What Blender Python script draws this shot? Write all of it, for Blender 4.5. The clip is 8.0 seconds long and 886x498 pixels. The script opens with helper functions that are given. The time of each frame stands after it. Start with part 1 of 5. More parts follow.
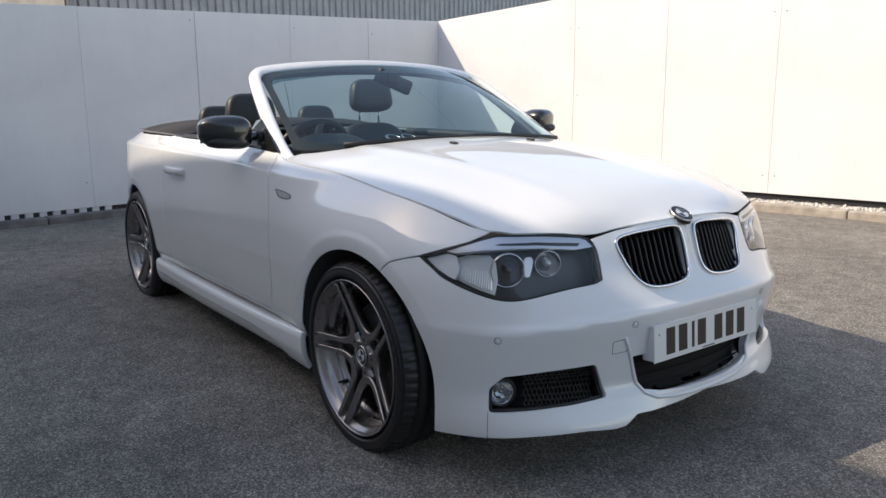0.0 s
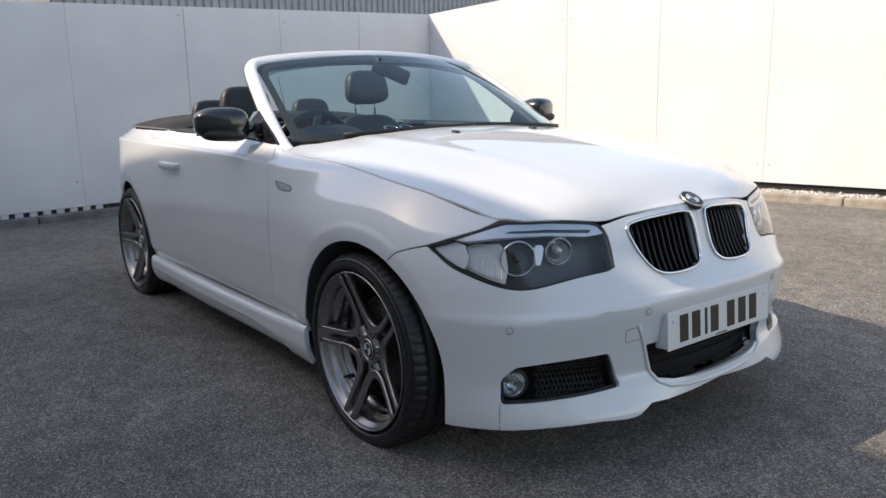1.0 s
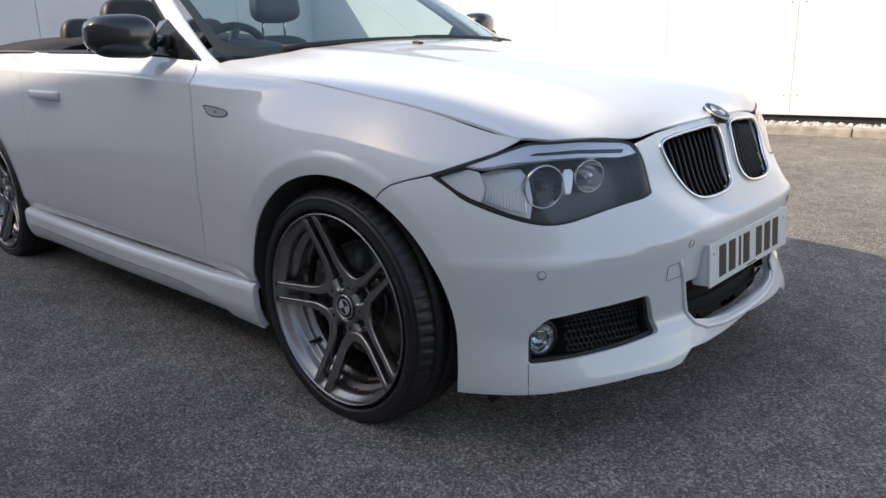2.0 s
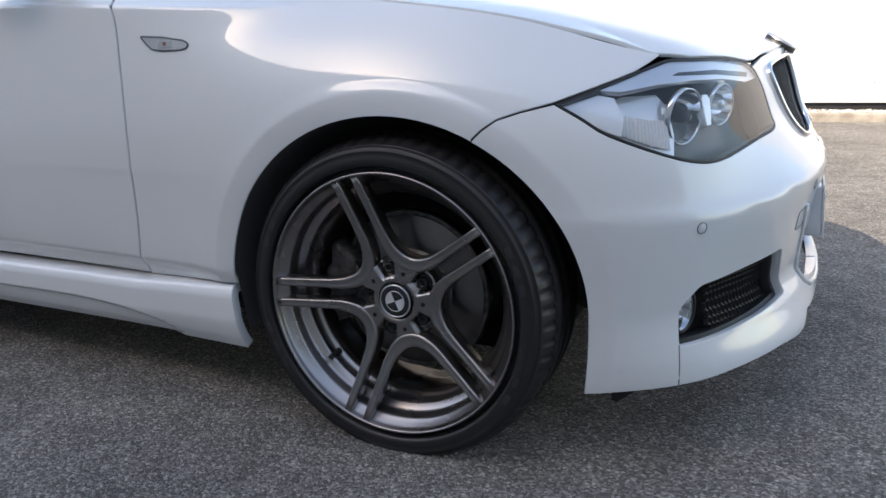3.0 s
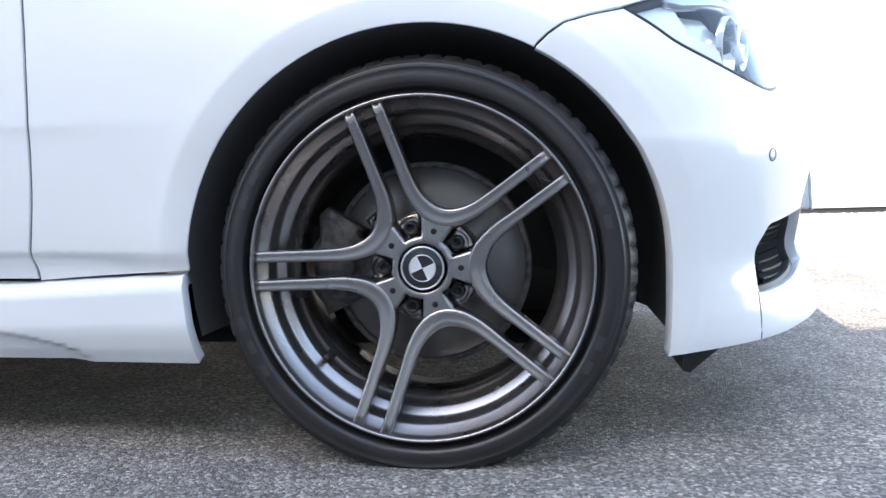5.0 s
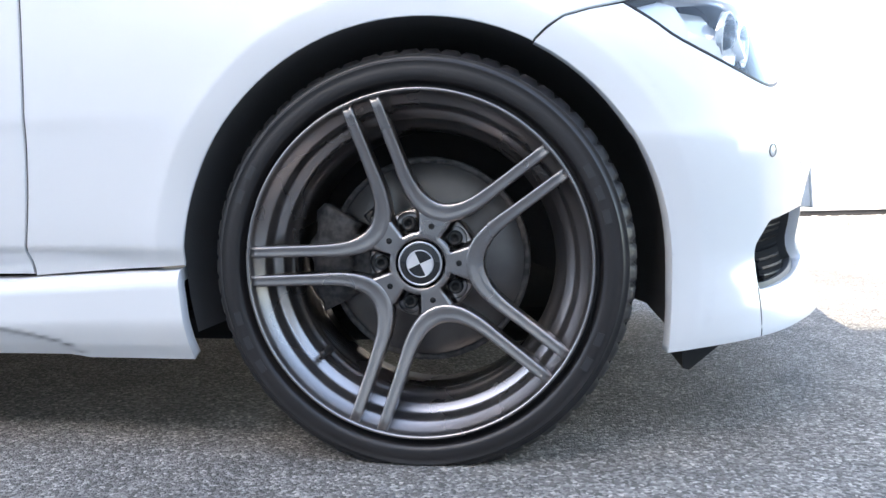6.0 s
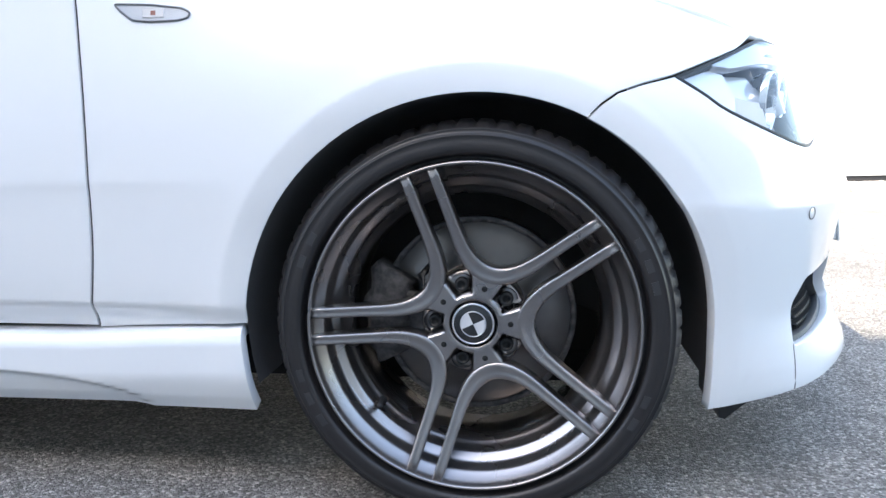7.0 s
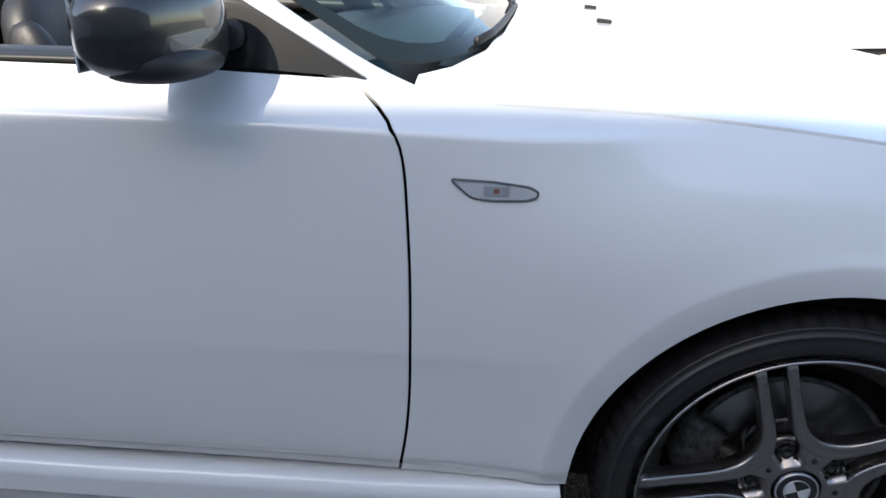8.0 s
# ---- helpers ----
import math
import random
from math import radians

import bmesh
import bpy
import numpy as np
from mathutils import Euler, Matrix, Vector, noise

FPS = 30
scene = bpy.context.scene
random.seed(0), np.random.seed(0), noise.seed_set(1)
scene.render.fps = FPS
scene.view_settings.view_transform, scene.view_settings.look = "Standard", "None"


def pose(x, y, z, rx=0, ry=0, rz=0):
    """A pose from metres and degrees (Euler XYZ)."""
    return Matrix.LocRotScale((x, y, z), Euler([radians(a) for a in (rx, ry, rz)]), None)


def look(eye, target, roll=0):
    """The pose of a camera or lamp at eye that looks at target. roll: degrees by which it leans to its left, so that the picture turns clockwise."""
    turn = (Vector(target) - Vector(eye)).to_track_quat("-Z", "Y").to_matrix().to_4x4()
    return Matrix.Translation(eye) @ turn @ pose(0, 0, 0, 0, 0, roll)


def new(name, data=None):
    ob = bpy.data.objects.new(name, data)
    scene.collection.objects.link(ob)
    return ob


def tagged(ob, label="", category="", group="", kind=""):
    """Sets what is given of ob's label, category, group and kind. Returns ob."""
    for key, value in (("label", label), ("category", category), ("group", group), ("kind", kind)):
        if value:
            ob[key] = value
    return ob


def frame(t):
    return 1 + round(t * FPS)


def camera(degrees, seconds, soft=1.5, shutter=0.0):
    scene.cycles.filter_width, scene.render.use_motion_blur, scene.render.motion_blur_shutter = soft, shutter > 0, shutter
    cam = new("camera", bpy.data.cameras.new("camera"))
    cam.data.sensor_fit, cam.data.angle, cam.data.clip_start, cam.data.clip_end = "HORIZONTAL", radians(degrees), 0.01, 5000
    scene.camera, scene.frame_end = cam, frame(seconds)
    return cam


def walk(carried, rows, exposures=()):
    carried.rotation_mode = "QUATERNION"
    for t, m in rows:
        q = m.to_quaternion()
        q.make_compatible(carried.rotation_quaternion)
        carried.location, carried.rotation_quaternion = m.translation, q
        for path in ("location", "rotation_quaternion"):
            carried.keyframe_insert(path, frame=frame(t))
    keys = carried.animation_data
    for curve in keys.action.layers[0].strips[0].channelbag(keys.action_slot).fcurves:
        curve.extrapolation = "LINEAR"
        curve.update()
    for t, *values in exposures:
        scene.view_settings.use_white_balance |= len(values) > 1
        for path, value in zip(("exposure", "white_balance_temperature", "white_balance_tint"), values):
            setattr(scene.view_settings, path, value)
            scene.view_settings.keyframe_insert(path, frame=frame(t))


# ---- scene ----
cam = camera(60.6, 8.0)
PATH = [
    (0, (2.032, -1.98, 1.116), (0.455, -0.809, 0.737), -0.3),
    (0.5, (2.026, -1.986, 1.111), (0.45, -0.814, 0.733), -0.4),
    (1, (1.967, -1.991, 1.089), (0.406, -0.803, 0.699), -1.1),
    (1.5, (1.764, -1.982, 1.031), (0.292, -0.706, 0.58), -1.1),
    (1.7, (1.646, -1.975, 1.016), (0.235, -0.65, 0.513), -1.4),
    (2.8, (0.818, -1.982, 0.842), (-0.134, -0.312, 0.293), -1.2),
    (3, (0.663, -1.989, 0.79), (-0.16, -0.245, 0.262), -1.2),
    (3.5, (0.344, -1.943, 0.624), (-0.092, -0.027, 0.253), -1.4),
    (4, (0.202, -1.911, 0.481), (-0.093, 0.053, 0.24), -2.2),
    (4.5, (0.18, -1.912, 0.444), (-0.089, 0.062, 0.276), -1.4),
    (6, (0.184, -1.903, 0.422), (-0.084, 0.073, 0.274), -1.1),
    (6.5, (0.181, -1.912, 0.427), (-0.084, 0.065, 0.284), -1.3),
    (7, (0.104, -1.942, 0.601), (-0.153, 0.021, 0.316), -0.9),
    (7.5, (-0.146, -1.92, 0.972), (-0.349, -0.031, 0.347), 0.6),
    (8, (-0.437, -1.81, 1.1), (-0.645, 0.038, 0.364), -0.1),
]
EXPOSURES = [(0, 1.06, 8050, 12), (1.5, 1.10, 8000, 12), (2.8, 1.55, 7950, 12), (3.5, 2.05, 7450, 10), (4.0, 2.60, 7400, 10), (4.5, 2.90, 7400, 10), (5.8, 3.12, 7500, 10), (6.8, 3.12, 7450, 10), (7.2, 2.78, 7250, 8), (7.6, 2.08, 7000, 8), (8.0, 1.6, 7200, 9)]
walk(cam, [(t, look(eye, target, roll)) for t, eye, target, roll in PATH], EXPOSURES)

# ---- daylight ----
SUN_WAY = Vector((0.60, 1.08, -1.0)).normalized()
world = bpy.data.worlds.new("sky")
scene.world = world
world.use_nodes = True
sky = world.node_tree.nodes.new("ShaderNodeTexSky")
sky.sky_type, sky.sun_disc = "NISHITA", False
sky.sun_elevation, sky.sun_rotation = math.asin(-SUN_WAY.z), math.atan2(-SUN_WAY.x, -SUN_WAY.y)
back = world.node_tree.nodes["Background"]
back.inputs["Strength"].default_value = 0.15
world.node_tree.links.new(sky.outputs[0], back.inputs["Color"])
sun = new("sun", bpy.data.lights.new("sun", "SUN"))
sun.data.energy, sun.data.angle, sun.data.color = 2.2, radians(0.5), (1.0, 0.95, 0.88)
sun.matrix_world = look((0, 0, 20), Vector((0, 0, 20)) + SUN_WAY)

# ---- materials ----
def material(name, colour, rough=0.5, metal=0.0, coat=0.0, coat_rough=0.03, spec=0.5):
    m = bpy.data.materials.new(name)
    m.use_nodes = True
    b = m.node_tree.nodes["Principled BSDF"]
    b.inputs["Base Color"].default_value = (*colour, 1)
    b.inputs["Roughness"].default_value, b.inputs["Metallic"].default_value = rough, metal
    b.inputs["Coat Weight"].default_value, b.inputs["Coat Roughness"].default_value = coat, coat_rough
    b.inputs["Specular IOR Level"].default_value = spec
    return m


def node(m, kind, **values):
    n = m.node_tree.nodes.new(kind)
    for key, value in values.items():
        n.inputs[key.replace("_", " ")].default_value = value
    return n


def grain(m, scale, low, high, to="Base Color", detail=4.0, stops=(0.35, 0.65), coords="Object", stretch=(1, 1, 1)):
    """Noise between two colours (or grey levels) on one input of the surface."""
    t, b = m.node_tree, m.node_tree.nodes["Principled BSDF"]
    c = t.nodes.new("ShaderNodeTexCoord")
    mp = node(m, "ShaderNodeMapping", Scale=stretch)
    n = node(m, "ShaderNodeTexNoise", Scale=scale, Detail=detail)
    r = t.nodes.new("ShaderNodeValToRGB")
    r.color_ramp.elements[0].position, r.color_ramp.elements[1].position = stops
    low, high = ((v, v, v) if isinstance(v, float) else v for v in (low, high))
    r.color_ramp.elements[0].color, r.color_ramp.elements[1].color = (*low, 1), (*high, 1)
    t.links.new(c.outputs[coords], mp.inputs["Vector"])
    t.links.new(mp.outputs[0], n.inputs["Vector"])
    t.links.new(n.outputs["Fac"], r.inputs["Fac"])
    t.links.new(r.outputs[0], b.inputs[to])
    return n, r


def mix_in(m, ramp, other, kind="MULTIPLY", amount=1.0):
    """Lay a second ramp over the first one that feeds the colour."""
    t, b = m.node_tree, m.node_tree.nodes["Principled BSDF"]
    x = t.nodes.new("ShaderNodeMix")
    x.data_type, x.blend_type = "RGBA", kind
    x.inputs["Factor"].default_value = amount
    t.links.new(ramp.outputs[0], x.inputs[6])
    t.links.new(other.outputs[0], x.inputs[7])
    t.links.new(x.outputs[2], b.inputs["Base Color"])
    return x


def bumped(m, scale, height, detail=3.0, kind="ShaderNodeTexNoise"):
    t, b = m.node_tree, m.node_tree.nodes["Principled BSDF"]
    c = t.nodes.new("ShaderNodeTexCoord")
    n = t.nodes.new(kind)
    n.inputs["Scale"].default_value = scale
    if kind == "ShaderNodeTexNoise":
        n.inputs["Detail"].default_value = detail
    u = node(m, "ShaderNodeBump", Strength=1.0, Distance=height)
    t.links.new(c.outputs["Object"], n.inputs["Vector"])
    t.links.new(n.outputs[0], u.inputs["Height"])
    t.links.new(u.outputs[0], b.inputs["Normal"])
    return m


def clear(name, tint, rough=0.0, gloss=1.0):
    """Thin glass: see-through with a clear reflection."""
    m = bpy.data.materials.new(name)
    m.use_nodes = True
    t = m.node_tree
    t.nodes.remove(t.nodes["Principled BSDF"])
    out = t.nodes["Material Output"]
    a = node(m, "ShaderNodeBsdfTransparent", Color=(*tint, 1))
    g = node(m, "ShaderNodeBsdfGlossy", Color=(gloss, gloss, gloss, 1), Roughness=rough)
    lw = node(m, "ShaderNodeLayerWeight", Blend=.5)
    p5 = t.nodes.new("ShaderNodeMath")
    p5.operation = "POWER"
    p5.inputs[1].default_value = 5.0
    f = t.nodes.new("ShaderNodeMath")
    f.operation = "MULTIPLY_ADD"
    f.inputs[1].default_value, f.inputs[2].default_value = .94, .045
    t.links.new(lw.outputs["Facing"], p5.inputs[0])
    t.links.new(p5.outputs[0], f.inputs[0])
    x = t.nodes.new("ShaderNodeMixShader")
    t.links.new(f.outputs[0], x.inputs[0])
    t.links.new(a.outputs[0], x.inputs[1])
    t.links.new(g.outputs[0], x.inputs[2])
    t.links.new(x.outputs[0], out.inputs["Surface"])
    return m


PAINT = material("white_paint", (.74, .75, .76), .38, 0, 1.0, .008)
PAINT.node_tree.nodes["Principled BSDF"].inputs["Coat IOR"].default_value = 1.65
grain(PAINT, 3, (.745, .760, .778), (.775, .788, .803), detail=5.0)
BLACK_GLOSS = material("black_gloss_paint", (.008, .008, .009), .25, 0, 1.0, .03)
BLACK_PLASTIC = bumped(material("black_plastic", (.014, .014, .015), .5), 500, .0002)
MESH_GREY = material("grille_mesh_plastic", (.013, .013, .0135), .45)
SLAT_BLACK = material("grille_slat_black", (.008, .008, .009), .42)
# near black for dark trim, and for shade painted into cavities and gaps
DARK = material("trim_and_shade_black", (.006, .006, .006), .9)
LINER = bumped(material("felt_arch_liner", (.08, .077, .078), .95), 300, .0006)
RUBBER = bumped(material("tyre_rubber", (.0165, .0150, .0160), .42, spec=.5), 220, .0002)
grain(RUBBER, 14, .36, .50, "Roughness")
LETTER = material("raised_tyre_mark", (.03, .03, .033), .45)
RIM = material("gunmetal_alloy", (.350, .325, .318), .28, .97, .12, .08)
grain(RIM, 6, .26, .31, "Roughness")
RIM_DARK = material("brake_dusted_alloy", (.15, .15, .16), .5, .6)
grain(RIM_DARK, 30, (.11, .11, .115), (.20, .198, .205))
STEEL = material("brake_steel", (.13, .127, .123), .30, .95)
grain(STEEL, 12, (.125, .117, .114), (.18, .17, .166))
IRON = material("cast_iron", (.10, .095, .09), .65, .4)
grain(IRON, 90, (.05, .046, .046), (.13, .12, .118))
CHROME = material("chrome", (.82, .82, .83), .08, 1.0)
SATIN = material("satin_silver", (.62, .62, .64), .28, .85)
SILVER_PLASTIC = material("silver_reflector", (.86, .87, .89), .20, .30)
LAMP_PALE = material("pale_lamp_reflector", (.62, .63, .66), .25, .25)
LAMP_DARK = material("lamp_housing_grey", (.016, .0165, .018), .30)
AMBER = material("amber_bulb", (.30, .10, .07), .3)
CLEAR = clear("clear_lens", (.93, .94, .95))
LENS = clear("lamp_lens", (.72, .74, .76), .02)
SCREEN = clear("tinted_windscreen", (.54, .74, .75))
SHADE_BAND = clear("tinted_shade_band", (.30, .46, .48))
CLOTH = bumped(material("black_soft_top_cloth", (.03, .029, .032), .9), 700, .0006)
LEATHER = bumped(material("black_leather", (.022, .022, .024), .48), 160, .0006)
GREY_TRIM = material("grey_trim", (.12, .12, .125), .6)
PLATE = material("plate_reflective_white", (.78, .78, .77), .35)
PLATE_BLACK = material("plate_black", (.012, .012, .012), .4)
BADGE_WHITE = material("badge_white", (.55, .56, .58), .45)
BADGE_BLUE = material("badge_grey_blue", (.03, .06, .12), .3)

ASPHALT = material("asphalt", (.055, .054, .054), .85, spec=.35)
t_ = ASPHALT.node_tree
c_ = t_.nodes.new("ShaderNodeTexCoord")
v_ = node(ASPHALT, "ShaderNodeTexVoronoi", Scale=200.0, Randomness=1.0)
v2_ = node(ASPHALT, "ShaderNodeTexVoronoi", Scale=330.0, Randomness=1.0)
bw_ = t_.nodes.new("ShaderNodeSeparateColor")
r1 = t_.nodes.new("ShaderNodeValToRGB")
r1.color_ramp.elements[0].color, r1.color_ramp.elements[1].color = (.095, .090, .084, 1), (.50, .475, .445, 1)
for q_, v in ((.40, .165), (.70, .245), (.90, .335)):
    e_ = r1.color_ramp.elements.new(q_)
    e_.color = (v, v * .955, v * .90, 1)
for n_ in (v_, v2_):
    t_.links.new(c_.outputs["Object"], n_.inputs["Vector"])
t_.links.new(v_.outputs["Color"], bw_.inputs[0])
t_.links.new(bw_.outputs[0], r1.inputs["Fac"])
_, r2 = grain(ASPHALT, .9, (1.0, .985, .97), (1.45, 1.42, 1.39), detail=6.0)
_, r3 = grain(ASPHALT, 9, (.85, .85, .85), (1.15, 1.14, 1.13), detail=6.0)
m1 = mix_in(ASPHALT, r1, r2)
m2 = mix_in(ASPHALT, r1, r3)
t_.links.new(m1.outputs[2], m2.inputs[6])
add_ = t_.nodes.new("ShaderNodeMath")
add_.operation = "ADD"
t_.links.new(v_.outputs["Distance"], add_.inputs[0])
t_.links.new(v2_.outputs["Distance"], add_.inputs[1])
u_ = node(ASPHALT, "ShaderNodeBump", Strength=.85, Distance=.007)
u_.invert = True
t_.links.new(add_.outputs[0], u_.inputs["Height"])
t_.links.new(u_.outputs[0], t_.nodes["Principled BSDF"].inputs["Normal"])

WALL_WHITE = material("white_hoarding_paint", (.78, .78, .80), .6)
_, r1 = grain(WALL_WHITE, 1.2, (.66, .66, .68), (.74, .74, .75), detail=6.0)
_, r2 = grain(WALL_WHITE, 30, (.985, .985, .985), (1.0, 1.0, 1.0), stretch=(1, 1, .15))
mix_in(WALL_WHITE, r1, r2)
bumped(WALL_WHITE, 60, .0006)
CONCRETE = material("kerb_concrete", (.36, .32, .27), .85)
_, r1 = grain(CONCRETE, 9, (.27, .235, .20), (.42, .38, .33), detail=8.0)
_, r2 = grain(CONCRETE, 160, (.8, .8, .8), (1.08, 1.08, 1.08))
mix_in(CONCRETE, r1, r2)
bumped(CONCRETE, 120, .002)
KERB_DARK = material("dirty_kerb_concrete", (.16, .15, .145), .9)
_, r1 = grain(KERB_DARK, 5, (.10, .095, .09), (.21, .20, .19), detail=8.0)
bumped(KERB_DARK, 120, .002)
STONE = material("pale_gravel", (.55, .52, .48), .8)
t_ = STONE.node_tree
g_ = t_.nodes.new("ShaderNodeNewGeometry")
r_ = t_.nodes.new("ShaderNodeValToRGB")
r_.color_ramp.elements[0].color, r_.color_ramp.elements[1].color = (.30, .27, .24, 1), (.72, .70, .67, 1)
t_.links.new(g_.outputs["Random Per Island"], r_.inputs["Fac"])
t_.links.new(r_.outputs[0], t_.nodes["Principled BSDF"].inputs["Base Color"])
CLADDING = material("grey_metal_cladding", (.33, .33, .35), .45, .3)
grain(CLADDING, 3, (.29, .29, .31), (.36, .36, .38))
RENDERED = material("grey_render", (.24, .235, .23), .85)
grain(RENDERED, 2, (.20, .195, .19), (.28, .275, .27))
PALE_WALL = material("pale_rendered_wall", (.36, .357, .35), .8)
grain(PALE_WALL, 2, (.32, .317, .31), (.40, .397, .39))
DARK_STEEL = material("dark_steel", (.03, .03, .033), .5, .3)

# ---- building helpers ----
def part(name, bm, mat, parent=None, label="", smooth=False):
    me = bpy.data.meshes.new(name)
    bm.to_mesh(me)
    bm.free()
    me.materials.append(mat)
    if smooth:
        me.shade_smooth()
    ob = new(name, me)
    if parent:
        ob.parent = parent
    return tagged(ob, label)


def box(bm, size, m=Matrix(), bevel=0.0, segments=2):
    got = bmesh.ops.create_cube(bm, size=1.0, matrix=m @ Matrix.Diagonal((*size, 1)))
    if bevel:
        vs = set(got["verts"])
        es = [e for e in bm.edges if e.verts[0] in vs and e.verts[1] in vs]
        bmesh.ops.bevel(bm, geom=es, offset=bevel, segments=segments, profile=.6, affect="EDGES")
    return bm


def boxed(size, m=Matrix(), bevel=0.0, segments=2):
    return box(bmesh.new(), size, m, bevel, segments)


def from_arrays(name, verts, faces, mat, parent=None, label="", normals=None, smooth=True):
    me = bpy.data.meshes.new(name)
    me.from_pydata([tuple(v) for v in verts], [], [tuple(int(i) for i in f) for f in faces])
    me.materials.append(mat)
    if smooth:
        me.shade_smooth()
    if normals is not None:
        me.normals_split_custom_set_from_vertices([tuple(n) for n in normals])
    ob = new(name, me)
    if parent:
        ob.parent = parent
    return tagged(ob, label)


def lathe(profile, n=64, closed=False):
    """Verts and faces of (radius, y) turned round the y axis."""
    k = len(profile)
    a = np.linspace(0, 2 * np.pi, n, endpoint=False)
    v = [(r * math.cos(t), y, r * math.sin(t)) for t in a for r, y in profile]
    f = []
    for i in range(n):
        j = (i + 1) % n
        for q in range(k if closed else k - 1):
            p = (q + 1) % k
            f.append((i * k + q, j * k + q, j * k + p, i * k + p))
    return np.array(v), f


def sweep(path, section, ups=None, closed=False, caps=True):
    """Verts and faces of a closed section [(side, up)] carried along a path of points."""
    P = [Vector(p) for p in path]
    n, k = len(P), len(section)
    v, f = [], []
    for i, p in enumerate(P):
        a, b = (P[i - 1], P[(i + 1) % n]) if closed else (P[max(i - 1, 0)], P[min(i + 1, n - 1)])
        t = (b - a).normalized()
        up = Vector(ups[i] if ups is not None else (0, 0, 1))
        side = t.cross(up).normalized()
        up = side.cross(t).normalized()
        v += [p + side * x + up * y for x, y in section]
    for i in range(n if closed else n - 1):
        j = (i + 1) % n
        for q in range(k):
            r = (q + 1) % k
            f.append((i * k + q, i * k + r, j * k + r, j * k + q))
    if caps and not closed:
        f.append(tuple(range(k - 1, -1, -1)))
        f.append(tuple((n - 1) * k + q for q in range(k)))
    return v, f


def oval(a, b, n=12, power=2.0):
    """A rounded section, squarer as the power rises."""
    out = []
    for i in range(n):
        t = 2 * math.pi * i / n
        c, s = math.cos(t), math.sin(t)
        out.append((a * math.copysign(abs(c) ** (2 / power), c), b * math.copysign(abs(s) ** (2 / power), s)))
    return out


def tube(name, path, radius, mat, parent=None, label="", n=10, closed=False):
    v, f = sweep(path, oval(radius, radius, n), closed=closed)
    return from_arrays(name, v, f, mat, parent, label)


# ---- the yard ----
CORNER = Vector((-6.96, 4.63, 0))
REAR_WAY = Vector((math.sin(.16), -math.cos(.16), 0))
SIDE_WAY = Vector((math.cos(.18), math.sin(.18), 0))
WALL_LOW, WALL_TOP = .13, 2.25


def along(way, across):
    """Frame at the corner: x runs along a wall, y into the yard."""
    y = across.normalized()
    x = way.normalized()
    m = Matrix(((x.x, y.x, 0, CORNER.x), (x.y, y.y, 0, CORNER.y), (0, 0, 1, 0), (0, 0, 0, 1)))
    return m


REAR = along(REAR_WAY, Vector((REAR_WAY.y * -1, REAR_WAY.x, 0)))
SIDE = along(SIDE_WAY, Vector((SIDE_WAY.y, -SIDE_WAY.x, 0)))

# the ground: one sheet to the horizon, finer near the car
bm = bmesh.new()
bmesh.ops.create_grid(bm, x_segments=60, y_segments=60, size=1500)
ground = part("ground", bm, ASPHALT)
ground.location.z = .027
tagged(ground, "dark worn asphalt with fine pale grit", "ground", kind="structure")


def hoarding(name, frame_m, length, first, label, low, fall=0.0):
    """A painted panel wall: rail, posts behind, and separate panels with fine joints."""
    wall = part(name, boxed((length, .05, .09), frame_m @ Matrix.Translation((length / 2, -.10, WALL_TOP - .40))), DARK_STEEL)
    tagged(wall, label, "wall", kind="structure")
    x = 0.0
    width = first
    k = 0
    while x < length:
        w = min(width, length - x)
        bm = boxed((w - .003, .04, WALL_TOP - low), bevel=.0015, segments=1)
        for q in bm.verts:
            if q.co.z > 0:
                q.co.z -= fall * max(0, x + w / 2 + q.co.x)
        ob = part("panel", bm, WALL_WHITE, wall)
        tilt = random.uniform(-.0015, .0015)
        ob.matrix_basis = frame_m @ Matrix.Translation((x + w / 2, -.02 + random.uniform(-.002, .002), (WALL_TOP + low) / 2)) @ Matrix.Rotation(tilt, 4, "Z")
        for h in (.35, 1.2, 2.0):
            for e in (.06, w - .06):
                if w > .5 and random.random() < .55:
                    dot = part("screw", lathe_bm([(0, .0), (.006, 0), (.007, -.003)], 8), GREY_TRIM, wall)
                    dot.matrix_basis = frame_m @ Matrix.Translation((x + e, .004, h)) @ Matrix.Rotation(math.pi, 4, "Z")
        if k % 2 == 0:
            post = part("post", boxed((.07, .07, WALL_TOP - .60), bevel=.004), DARK_STEEL, wall)
            post.matrix_basis = frame_m @ Matrix.Translation((x + .05, -.08, (WALL_TOP - .60) / 2))
        x += width
        width = 1.22
        k += 1
    return wall


def lathe_bm(profile, n=24):
    bm = bmesh.new()
    v, f = lathe(profile, n)
    vs = [bm.verts.new(p) for p in v]
    for q in f:
        bm.faces.new([vs[i] for i in q])
    bmesh.ops.remove_doubles(bm, verts=bm.verts, dist=1e-5)
    bmesh.ops.recalc_face_normals(bm, faces=bm.faces)
    return bm


wall_rear = hoarding("wall_rear", REAR, 15.0, 1.30, "white painted panel hoarding in shade, fine upright joints", .100, .0410)
wall_side = hoarding("wall_side", SIDE, 18.0, 2.3, "white painted panel hoarding in full sun", .165, -.055)

